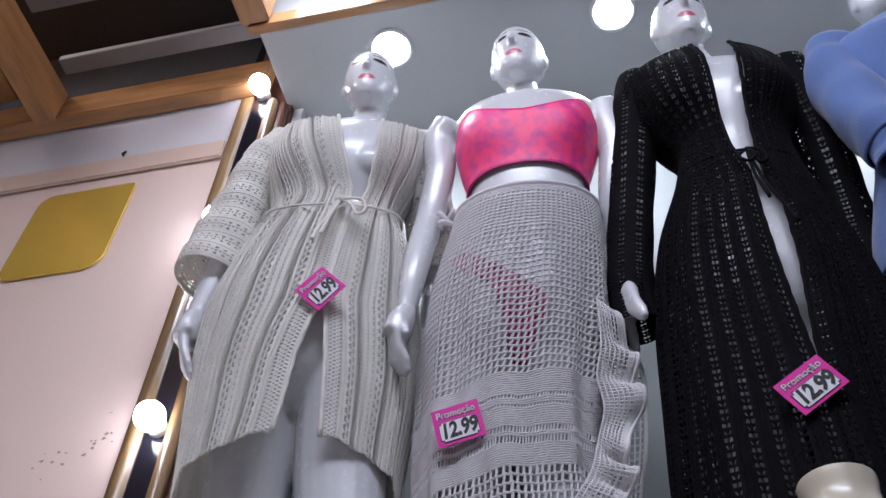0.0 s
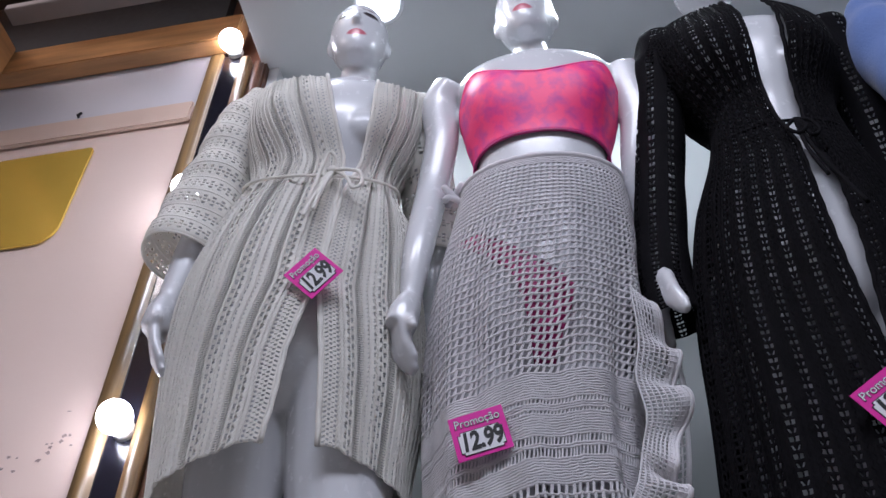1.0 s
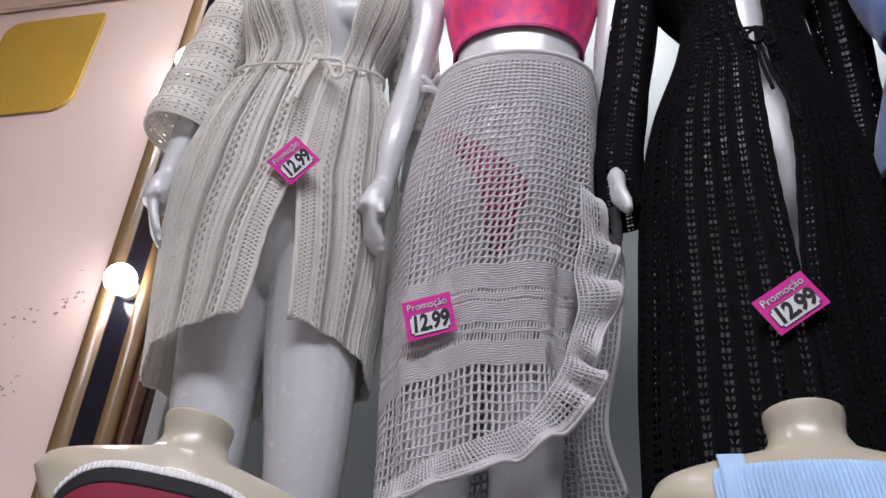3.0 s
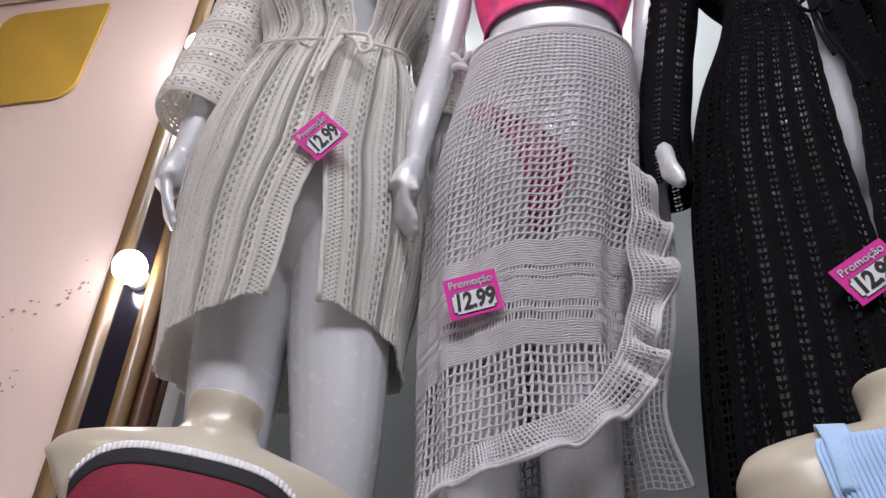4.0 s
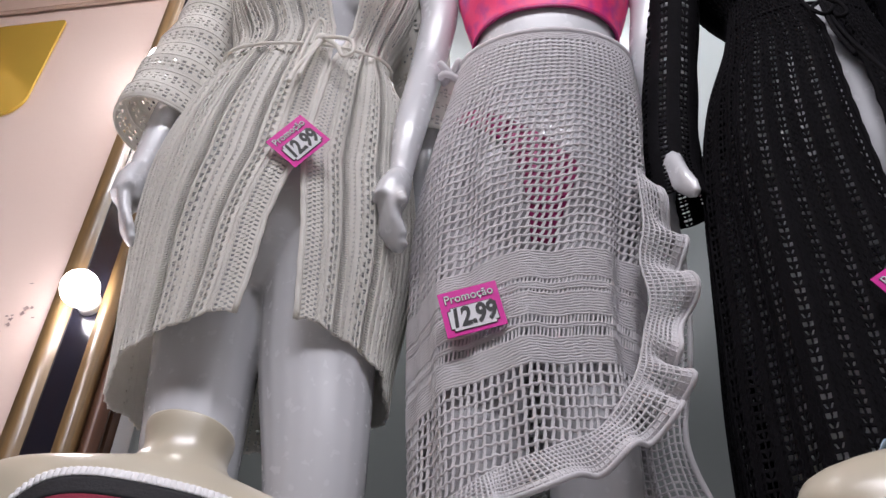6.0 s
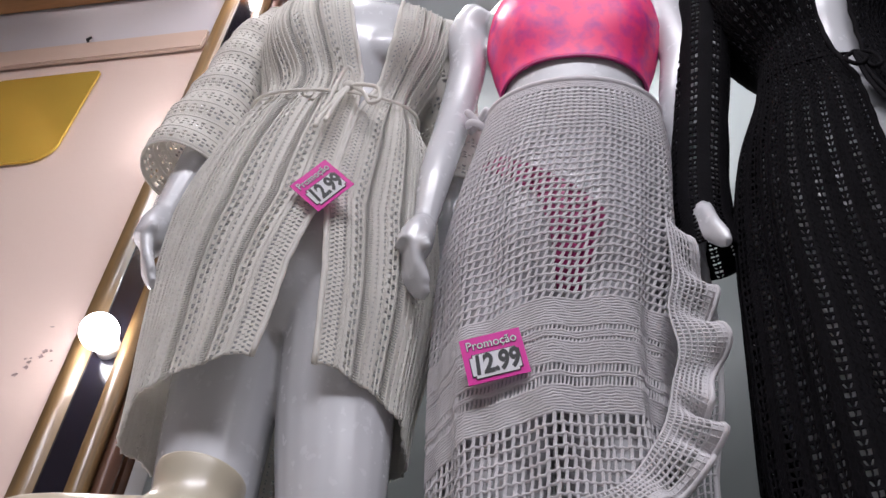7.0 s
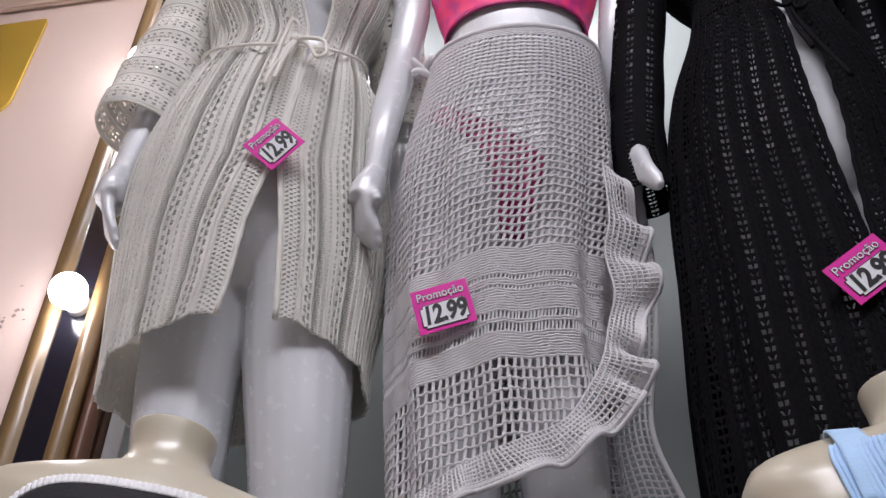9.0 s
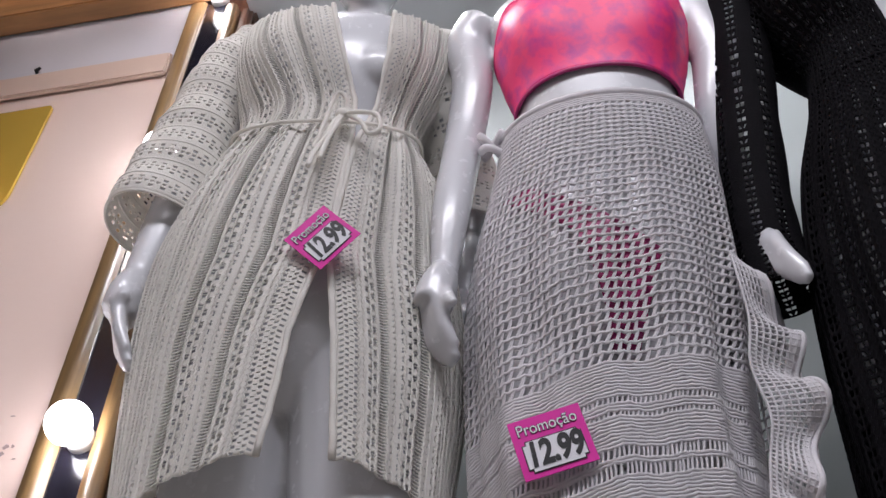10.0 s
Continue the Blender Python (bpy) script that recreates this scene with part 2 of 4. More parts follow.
# ---- the shell of the place ----
WALL_Y, BACK_Y, SOFFIT = 1.287, 1.52, 3.795
structure("floor", box(-3.2, 3.2, -3.2, 1.7, -0.1, 0, 0), FLOOR, "plain grey shop floor under the display", "floor")
structure("wall_left", box(-3.2, -1.03, WALL_Y, 1.6, 0, 3.598, 0), PINK, "pale pink painted wall with scuffs", "wall")
structure("wall_void", box(-3.2, -1.03, WALL_Y, 1.6, 3.93, 4.3, 0), VOID, "wall above the cornice, coloured black for the unlit void", "wall")
structure("wall_upper", box(-3.2, -1.03, WALL_Y, 1.6, 3.598, 3.93, 0), BAND, "pale grey painted band above the pink wall", "wall")
structure("wall_moulding", box(-3.2, -1.032, WALL_Y - 0.014, WALL_Y - 0.002, 3.528, 3.602, 0.004), TAN, "tan painted moulding between the pink wall and the grey band", "trim")
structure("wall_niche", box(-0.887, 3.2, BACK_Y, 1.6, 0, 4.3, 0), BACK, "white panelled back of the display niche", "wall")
structure("wall_niche_side", box(-1.029, -0.889, WALL_Y + 0.032, 1.6, 0, 4.3, 0), BROWN, "dark brown side board of the display niche", "wall")
structure("wall_niche_edge", box(-0.887, -0.86, 1.335, BACK_Y - 0.002, 0, SOFFIT - 0.002, 0.001), WHITE, "white edge board inside the display niche", "wall")
structure("wall_side_west", box(-3.3, -3.2, -3.2, 1.6, 0, 4.3, 0), ROOM, "plain painted side wall", "wall")
structure("wall_side_east", box(3.2, 3.3, -3.2, 1.6, 0, 4.3, 0), ROOM, "plain painted side wall", "wall")
structure("wall_behind", box(-3.3, 3.3, -3.3, -3.2, 0, 4.3, 0), ROOM, "plain painted wall opposite the display", "wall")
structure("ceiling", box(-3.3, 3.3, -3.3, 1.6, 4.3, 4.4, 0), VOID, "ceiling above the slats, coloured black for the unlit void", "ceiling")
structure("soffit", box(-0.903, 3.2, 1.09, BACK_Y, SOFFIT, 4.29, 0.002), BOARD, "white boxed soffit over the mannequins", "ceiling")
structure("soffit_trim", box(-0.93, 3.2, 1.062, 1.088, 3.79, 3.85, 0.003), WOOD, "varnished pine trim along the soffit's front", "trim")
structure("cornice", box(-3.2, -0.945, 1.236, 1.285, 3.815, 3.925, 0.004), WOOD, "varnished pine cornice along the top of the wall", "trim")
structure("ceiling_beam", box(-1.66, -1.59, -3.1, 1.234, 3.80, 3.93, 0.004), WOODY, "varnished pine ceiling beam", "beam")
structure("ceiling_beam", box(-0.945, -0.865, -3.1, 1.06, 3.80, 3.93, 0.004), WOODY, "varnished pine ceiling beam beside the soffit", "beam")

slats = thing("ceiling_slats", "grey painted slats between pine beams over a dark void", "ceiling slats", kind="structure")
for y in (1.183, 0.975, 0.77, 0.56, 0.35, 0.14, -0.07, -0.28, -0.49, -0.7, -0.91):
    part("slat", box(-1.588, -0.947, y - 0.052, y, 3.965, 3.99, 0.002), SLAT, slats, smooth=False)
panel = thing("plank_ceiling", "varnished pine planks between the ceiling beams", "ceiling planks", kind="structure")
for k in range(14):
    part("plank", box(-1.77 - 0.11 * k, -1.665 - 0.11 * k, -3.1, 1.234, 3.96, 3.98, 0.003), WOODY, panel, smooth=False)
tube_light = thing("tube_light", "lit fluorescent tube under the pine plank ceiling", "tube light")
bm = bmesh.new()
tube(bm, [(-1.70, -0.3, 3.90), (-1.70, 0.3, 3.90), (-1.70, 0.9, 3.90)], 0.02)
part("tube", bm, TUBE, tube_light)
part("fixture", box(-1.73, -1.67, -0.32, 0.92, 3.922, 3.958), WHITE, tube_light)
strip = thing("strip_light", "lit light strip behind the pine trim of the soffit", "strip light")
part("diffuser", box(-0.83, -0.62, 0.86, 1.0, 3.93, 3.95), LED, strip)
part("housing", box(-0.84, -0.61, 0.85, 1.01, 3.952, 4.302), WHITE, strip)

# bulb strip
bulbs = thing("bulb_strip", "dark glossy strip with gold wood edges and lit round bulbs", "light strip")
part("backing", box(-0.994, -0.943, WALL_Y - 0.002, WALL_Y + 0.03, 0.8, 3.80, 0.001), DARK, bulbs, smooth=False)
part("edge_trim", box(-1.029, -0.993, WALL_Y - 0.010, WALL_Y + 0.028, 0.8, 3.81, 0.004), GOLD, bulbs, "gold wood edge")
part("edge_trim", box(-0.944, -0.919, WALL_Y - 0.010, WALL_Y + 0.028, 0.8, 3.78, 0.004), GOLD, bulbs, "gold wood edge")
part("side_board", box(-0.917, -0.889, WALL_Y + 0.006, WALL_Y + 0.030, 0.8, 3.78, 0.008), BROWN, bulbs, "brown wood board")
for z in (3.805, 3.218, 2.628, 2.04, 1.45):
    bm = bmesh.new()
    ball(bm, (-0.962, WALL_Y - 0.045, z), (0.03, 0.03, 0.03), 28)
    b = part("bulb", bm, BULB, bulbs, "lit white bulb")
    bm = bmesh.new()
    tube(bm, [(-0.962, WALL_Y - 0.002, z), (-0.962, WALL_Y - 0.014, z), (-0.962, WALL_Y - 0.022, z)], [0.02, 0.02, 0.016], 20)
    part("socket", bm, WHITE, b, "white socket")

# gold plate
bm = bmesh.new()
pts = []
for cx, cz, r, a0 in ((-1.315, 3.205, 0.055, -90), (-1.268, 3.466, 0.01, 0), (-1.485, 3.43, 0.045, 90), (-1.50, 3.185, 0.035, 180)):
    for k in range(9):
        a = radians(a0 + 90 * k / 8)
        pts.append((cx + r * math.cos(a), cz + r * math.sin(a)))
f = bm.faces.new([bm.verts.new((x, WALL_Y - 0.008, z)) for x, z in pts])
ex = bmesh.ops.extrude_face_region(bm, geom=[f])
for v in ex["geom"]:
    if isinstance(v, bmesh.types.BMVert):
        v.co.y += 0.006
bmesh.ops.recalc_face_normals(bm, faces=bm.faces[:])
tagged(part("wall_plate", bm, PLATE, smooth=False), "gold mirrored acrylic plate with rounded corners on the wall", "wall plate")

# downlights
for x, y in ((-0.565, 1.20), (0.03, 1.21), (0.63, 1.21)):
    d = thing("downlight", "round lit downlight in the white soffit", "downlight", "downlights in the soffit")
    bm = bmesh.new()
    bmesh.ops.create_circle(bm, cap_ends=True, segments=40, radius=0.05, matrix=Matrix.Translation((x, y, SOFFIT - 0.004)))
    part("lens", bm, LED, d, "lit lens")
    bm = bmesh.new()
    tube(bm, [(x + 0.056 * math.cos(a), y + 0.056 * math.sin(a), SOFFIT - 0.005) for a in np.linspace(0, 2 * math.pi, 40, endpoint=False)], 0.006, 8, close=True)
    part("bezel", bm, WHITE, d, "white bezel")
    spot((x, y, SOFFIT - 0.012), 14)

# display platform, below the view
plat = thing("display_platform", "grey stepped platform that carries the mannequins", "platform")
part("upper_step", box(-0.88, 3.1, 1.19, BACK_Y - 0.002, 1.0, 1.86), FLOOR, plat, smooth=False)
part("lower_step", box(-1.0, 3.1, 0.93, 1.185, 0.0, 1.62), FLOOR, plat, smooth=False)


# ---- mannequins ----
def shell_material(name, spots):
    """White glossy plastic with make-up: each spot is a centre, radii and colour."""
    m = mat(name, (0.57, 0.575, 0.60), 0.27, var=0.004, scale=3, coat=0.2, wear=0.015)
    nt = m.node_tree
    b = nt.nodes["Principled BSDF"]
    src = b.inputs["Base Color"].links[0].from_socket
    tc = next(n for n in nt.nodes if n.type == "TEX_COORD")
    for at, r, colour in spots:
        sub, mul, ln, ed, mx = (nt.nodes.new("ShaderNodeVectorMath"), nt.nodes.new("ShaderNodeVectorMath"), nt.nodes.new("ShaderNodeVectorMath"), nt.nodes.new("ShaderNodeMapRange"), nt.nodes.new("ShaderNodeMix"))
        sub.operation, mul.operation, ln.operation, mx.data_type = "SUBTRACT", "MULTIPLY", "LENGTH", "RGBA"
        sub.inputs[1].default_value, mul.inputs[1].default_value = at, [1 / q for q in r]
        ed.inputs["From Min"].default_value, ed.inputs["From Max"].default_value = 1.1, 0.8
        nt.links.new(tc.outputs["Object"], sub.inputs[0])
        nt.links.new(sub.outputs[0], mul.inputs[0])
        nt.links.new(mul.outputs[0], ln.inputs[0])
        nt.links.new(ln.outputs["Value"], ed.inputs["Value"])
        nt.links.new(ed.outputs[0], mx.inputs["Factor"])
        nt.links.new(src, mx.inputs["A"])
        mx.inputs["B"].default_value = (*colour, 1)
        src = mx.outputs["Result"]
    nt.links.new(src, b.inputs["Base Color"])
    return m


def fingers(bm, wrist, knuckle, tip, thumb, side, size=1.0):
    """A relaxed palm with four fingers and a thumb; side: the way across the palm."""
    w, k, t, s = Vector(wrist), Vector(knuckle), Vector(tip), Vector(side).normalized()
    tube(bm, [w, w.lerp(k, 0.5), k], [0.02 * size, 0.026 * size, 0.024 * size], 12, 1.3)
    for i, (o, ln) in enumerate(((-0.025, 0.9), (-0.008, 1.0), (0.009, 0.97), (0.025, 0.8))):
        o *= size
        a = k + s * o * 0.9
        e = k + (t - k) * ln + s * o * 0.55
        mid = a.lerp(e, 0.5) + (k - w).normalized() * 0.008
        tube(bm, [a - (k - w) * 0.25, a, mid, e], [0.011, 0.011, 0.010, 0.007], 10)
    h = Vector(thumb)
    a = w.lerp(k, 0.35)
    tube(bm, [a, a.lerp(h, 0.55), h], [0.013, 0.0105, 0.007], 10)


def mannequin(rows, yaw, head, head_yaw, legs, arms, hands_at, label, chest):
    """One fused shell: trunk, head, limbs."""
    bm = bmesh.new()
    r = Rings(rows, yaw)
    loft(bm, r, rows[0][0], rows[-1][0], 50, 40)
    for pts, radii in legs + arms:
        p = smooth_path(pts, 24)
        tube(bm, p, list(np.interp(np.linspace(0, 1, 24), np.linspace(0, 1, len(radii)), radii)), 20)
    for h in hands_at:
        fingers(bm, *h)
    hx, hy, hz = head
    turn = Matrix.Translation((hx, hy, hz)) @ pose(0, 0, 0, 0, 0, head_yaw) @ Matrix.Scale(0.89, 4)
    hb = bmesh.new()
    loft(hb, Rings([(-0.108, 0, -0.05, 0.018, 0.02), (-0.088, 0, -0.036, 0.04, 0.045), (-0.055, 0, -0.02, 0.056, 0.068), (-0.01, 0, -0.008, 0.068, 0.086), (0.045, 0, 0, 0.07, 0.09), (0.085, 0, 0.004, 0.055, 0.074), (0.11, 0, 0.005, 0.018, 0.028)]), -0.108, 0.11, 30, 36)
    tube(hb, [(0, -0.086, 0.02), (0, -0.096, -0.005), (0, -0.104, -0.03), (0, -0.088, -0.038)], [0.006, 0.008, 0.0115, 0.008], 12)
    for sx in (-1, 1):
        ball(hb, (0.07 * sx, 0.0, -0.005), (0.008, 0.017, 0.028), 14)
        ball(hb, (0.03 * sx, -0.074, 0.012), (0.017, 0.012, 0.009), 14)
        ball(hb, (0.03 * sx, -0.066, 0.03), (0.026, 0.018, 0.006), 14)
    ball(hb, (0, -0.078, -0.058), (0.02, 0.014, 0.006), 14)
    ball(hb, (0, -0.075, -0.067), (0.017, 0.014, 0.006), 14)
    hb.transform(turn)
    me = bpy.data.meshes.new("h")
    hb.to_mesh(me)
    hb.free()
    bm.from_mesh(me)
    bpy.data.meshes.remove(me)
    turned = Matrix.Rotation(radians(yaw), 3, "Z")
    for sx in (-1, 1):
        ball(bm, Vector(chest) + turned @ Vector((0.058 * sx, -0.05, -0.012)), (0.054, 0.046, 0.05), 24)
    ny, nz = rows[-1][2], rows[-1][0]
    tube(bm, [(rows[-1][1], ny + 0.005, nz - 0.03), (rows[-1][1] * 0.6 + hx * 0.4, ny + 0.01, nz + 0.02), (hx, hy + 0.022, hz - 0.06), (hx, hy + 0.02, hz)], [0.046, 0.039, 0.037, 0.041], 24)
    at = lambda x, y, z: tuple(turn @ Vector((x, y, z)))
    spots = [(at(0.0, -0.086, -0.0625), (0.021, 0.03, 0.0085), (0.48, 0.12, 0.16))]
    for sx in (-1, 1):
        spots += [(at(0.03 * sx, -0.08, 0.012), (0.016, 0.03, 0.008), (0.05, 0.04, 0.045)), (at(0.032 * sx, -0.08, 0.034), (0.024, 0.03, 0.0035), (0.16, 0.13, 0.13))]
    ob = part("mannequin", bm, shell_material("white_plastic_shell", spots))
    rm = ob.modifiers.new("fuse", "REMESH")
    rm.mode, rm.voxel_size, rm.use_smooth_shade = "VOXEL", 0.0045, True
    sm = ob.modifiers.new("soften", "SMOOTH")
    sm.iterations, sm.factor = 4, 0.5
    return tagged(ob, label, "mannequin", "mannequins on the platform")


def leg(x_hip, y_hip, z_hip, r_hip, x_mid, r_mid, x_knee, r_knee, y=1.265):
    return ([(x_hip, y_hip, z_hip), (x_mid, y, 2.46), (x_knee, y, 2.28), (x_knee, y + 0.01, 2.12), (x_knee, y + 0.015, 1.93), (x_knee, y - 0.02, 1.885), (x_knee, y - 0.1, 1.875)], [r_hip, r_mid, r_knee, 0.052, 0.032, 0.034, 0.022])


M1 = [(2.57, -0.66, 1.255, 0.06, 0.05), (2.64, -0.658, 1.245, 0.15, 0.098), (2.713, -0.656, 1.232, 0.190, 0.112), (2.789, -0.654, 1.22, 0.185, 0.107), (2.949, -0.638, 1.195, 0.150, 0.09), (3.053, -0.628, 1.18, 0.108, 0.072), (3.125, -0.617, 1.172, 0.132, 0.095), (3.20, -0.611, 1.165, 0.152, 0.104), (3.26, -0.605, 1.158, 0.152, 0.092), (3.305, -0.598, 1.153, 0.128, 0.062), (3.33, -0.587, 1.15, 0.07, 0.044)]
mannequin(M1, 10, (-0.577, 1.135, 3.478), 12,
    [leg(-0.737, 1.243, 2.70, 0.09, -0.738, 0.076, -0.728, 0.064), leg(-0.582, 1.243, 2.70, 0.09, -0.572, 0.082, -0.556, 0.066)],
    [([(-0.765, 1.14, 3.295), (-0.81, 1.155, 3.2), (-0.835, 1.17, 3.07), (-0.852, 1.168, 2.97), (-0.862, 1.165, 2.89), (-0.876, 1.165, 2.80)], [0.04, 0.036, 0.034, 0.032, 0.029, 0.021]),
     ([(-0.46, 1.175, 3.27), (-0.445, 1.24, 3.15), (-0.43, 1.29, 3.05), (-0.437, 1.31, 2.93), (-0.445, 1.31, 2.82)], [0.038, 0.034, 0.03, 0.026, 0.019])],
    [((-0.876, 1.165, 2.80), (-0.887, 1.165, 2.735), (-0.85, 1.165, 2.64), (-0.868, 1.132, 2.735), (0.35, -1, 0.1)), ((-0.445, 1.31, 2.82), (-0.452, 1.315, 2.755), (-0.435, 1.315, 2.655), (-0.42, 1.27, 2.74), (0.4, -1, 0))],
    "glossy white plastic mannequin in a cream knit cardigan", (-0.613, 1.165, 3.165))
M2 = [(2.55, -0.264, 1.255, 0.06, 0.05), (2.62, -0.264, 1.25, 0.140, 0.098), (2.69, -0.258, 1.236, 0.158, 0.105), (2.784, -0.247, 1.221, 0.154, 0.10), (2.897, -0.229, 1.203, 0.138, 0.09), (3.006, -0.218, 1.187, 0.118, 0.08), (3.05, -0.215, 1.181, 0.118, 0.08), (3.116, -0.212, 1.173, 0.134, 0.09), (3.2, -0.208, 1.165, 0.15, 0.10), (3.26, -0.206, 1.158, 0.155, 0.09), (3.30, -0.204, 1.154, 0.135, 0.060), (3.325, -0.2, 1.15, 0.068, 0.042)]
mannequin(M2, 4, (-0.213, 1.135, 3.466), -2,
    [leg(-0.335, 1.245, 2.7, 0.08, -0.342, 0.068, -0.344, 0.064, 1.245), leg(-0.19, 1.245, 2.7, 0.078, -0.2, 0.062, -0.203, 0.058, 1.25)],
    [([(-0.375, 1.15, 3.285), (-0.402, 1.16, 3.24), (-0.40, 1.17, 3.148), (-0.421, 1.185, 3.018), (-0.4416, 1.175, 2.857), (-0.4536, 1.18, 2.745)], [0.042, 0.038, 0.033, 0.030, 0.027, 0.018]),
     ([(-0.04, 1.16, 3.27), (-0.028, 1.175, 3.15), (-0.045, 1.2, 3.03), (-0.05, 1.25, 2.9), (-0.055, 1.27, 2.79)], [0.042, 0.034, 0.03, 0.026, 0.018])],
    [((-0.4536, 1.18, 2.745), (-0.471, 1.175, 2.681), (-0.443, 1.185, 2.60), (-0.437, 1.14, 2.655), (0.6, -0.8, 0)), ((-0.055, 1.27, 2.79), (-0.06, 1.275, 2.73), (-0.05, 1.28, 2.64), (-0.075, 1.24, 2.7), (0.4, -1, 0))],
    "glossy white plastic mannequin in a pink bandeau and net skirt", (-0.21, 1.165, 3.165))
M3 = [(z, x + 0.402 + (0.04 if z < 2.8 else 0), y, hw + (0.010 if z < 2.75 else -0.036 if 2.85 < z < 3.08 else -0.022 if 3.08 < z < 3.22 else 0), hd + (0.006 if z < 2.75 else 0)) for z, x, y, hw, hd in M2]
mannequin(M3, 4, (0.165, 1.138, 3.50), 6,
    [leg(0.108, 1.24, 2.68, 0.09, 0.098, 0.088, 0.095, 0.078), leg(0.272, 1.24, 2.68, 0.09, 0.285, 0.09, 0.29, 0.078)],
    [([(0.035, 1.152, 3.29), (0.018, 1.17, 3.147), (-0.009, 1.19, 2.983), (-0.025, 1.208, 2.862), (-0.038, 1.205, 2.775)], [0.042, 0.034, 0.03, 0.026, 0.018]),
     ([(0.35, 1.16, 3.28), (0.375, 1.2, 3.12), (0.385, 1.25, 2.95), (0.38, 1.27, 2.78)], [0.042, 0.034, 0.028, 0.018])],
    [((-0.038, 1.205, 2.775), (-0.05, 1.185, 2.722), (-0.025, 1.16, 2.638), (-0.036, 1.165, 2.69), (0.6, -1, 0), 0.55)],
    "glossy white plastic mannequin in a long black knit dress", (0.19, 1.165, 3.165))
M4 = [(z, x + 0.81, y, hw, hd) for z, x, y, hw, hd in M2]
mannequin(M4, 4, (0.60, 1.135, 3.478), 0,
    [leg(0.475, 1.245, 2.7, 0.082, 0.47, 0.072, 0.475, 0.058), leg(0.62, 1.245, 2.7, 0.082, 0.625, 0.072, 0.645, 0.058)],
    [([(0.445, 1.152, 3.29), (0.435, 1.135, 3.14), (0.445, 1.115, 3.0), (0.46, 1.105, 2.89)], [0.042, 0.034, 0.028, 0.019]),
     ([(0.77, 1.16, 3.28), (0.80, 1.18, 3.12), (0.81, 1.2, 2.95), (0.80, 1.21, 2.85)], [0.042, 0.034, 0.028, 0.019])],
    [((0.46, 1.105, 2.89), (0.468, 1.105, 2.84), (0.472, 1.11, 2.76), (0.45, 1.075, 2.81), (0.3, -1, 0))],
    "glossy white plastic mannequin in a blue sweater", (0.6, 1.165, 3.165))


# ---- garments ----
def around(axis, radii, nu, nv, folds=0.0, slope=0.0):
    """Points of a sleeve round an axis."""
    p = smooth_path(axis, nv + 1)
    r = np.interp(np.linspace(0, 1, nv + 1), np.linspace(0, 1, len(radii)), radii)
    g = np.zeros((nv + 1, nu + 1, 3))
    side = None
    for j in range(nv + 1):
        d = Vector(p[min(j + 1, nv)] - p[max(j - 1, 0)]).normalized()
        side = (side - d * side.dot(d)) if side else d.cross(Vector((0, 1, 0.01)))
        side.normalize()
        up = d.cross(side)
        for i in range(nu + 1):
            a = 2 * math.pi * i / nu
            q = r[j] * (1 + folds * (0.5 * math.sin(3 * a + 9 * j / nv) + 0.5 * math.sin(j * 0.55 + 2 * math.sin(a))))
            g[j, i] = Vector(p[j]) + side * q * math.cos(a) + up * q * math.sin(a)
    return g


def lace(i, j):
    """Bands of the cream cardigan: a crocheted front edge, then chains, ladders, close knit and slits in turn."""
    if i < 6:
        return (0.8, 0.8, 0.0) if i in (1, 2, 3, 4) and (i + j) % 2 else None
    k = (i - 6) % 10
    if k in (1, 2):
        return (0.95, 0.9, 0.12 if k == 1 else -0.12) if (j // 2 + k) % 2 else None
    if k in (4, 5):
        return (0.97, 0.46, 0.0)
    if k == 9:
        return (0.34, 0.8, 0.0) if j % 3 else None
    return (0.4, 0.45, 0.0) if k == 7 and j % 2 else None


cardigan = thing("knit_cardigan", "cream openwork knit cardigan tied at the waist", "cardigan")
ROBE = Rings([(2.38, -0.664, 1.263, 0.180, 0.115), (2.455, -0.664, 1.26, 0.183, 0.12), (2.591, -0.658, 1.25, 0.198, 0.125), (2.713, -0.656, 1.232, 0.202, 0.122), (2.789, -0.656, 1.22, 0.197, 0.117), (2.949, -0.639, 1.195, 0.163, 0.10), (3.053, -0.630, 1.18, 0.124, 0.085), (3.125, -0.617, 1.172, 0.145, 0.105), (3.20, -0.611, 1.165, 0.165, 0.115), (3.26, -0.606, 1.158, 0.168, 0.106), (3.31, -0.60, 1.153, 0.150, 0.082), (3.34, -0.59, 1.15, 0.125, 0.066), (3.36, -0.585, 1.15, 0.105, 0.056)], 10)


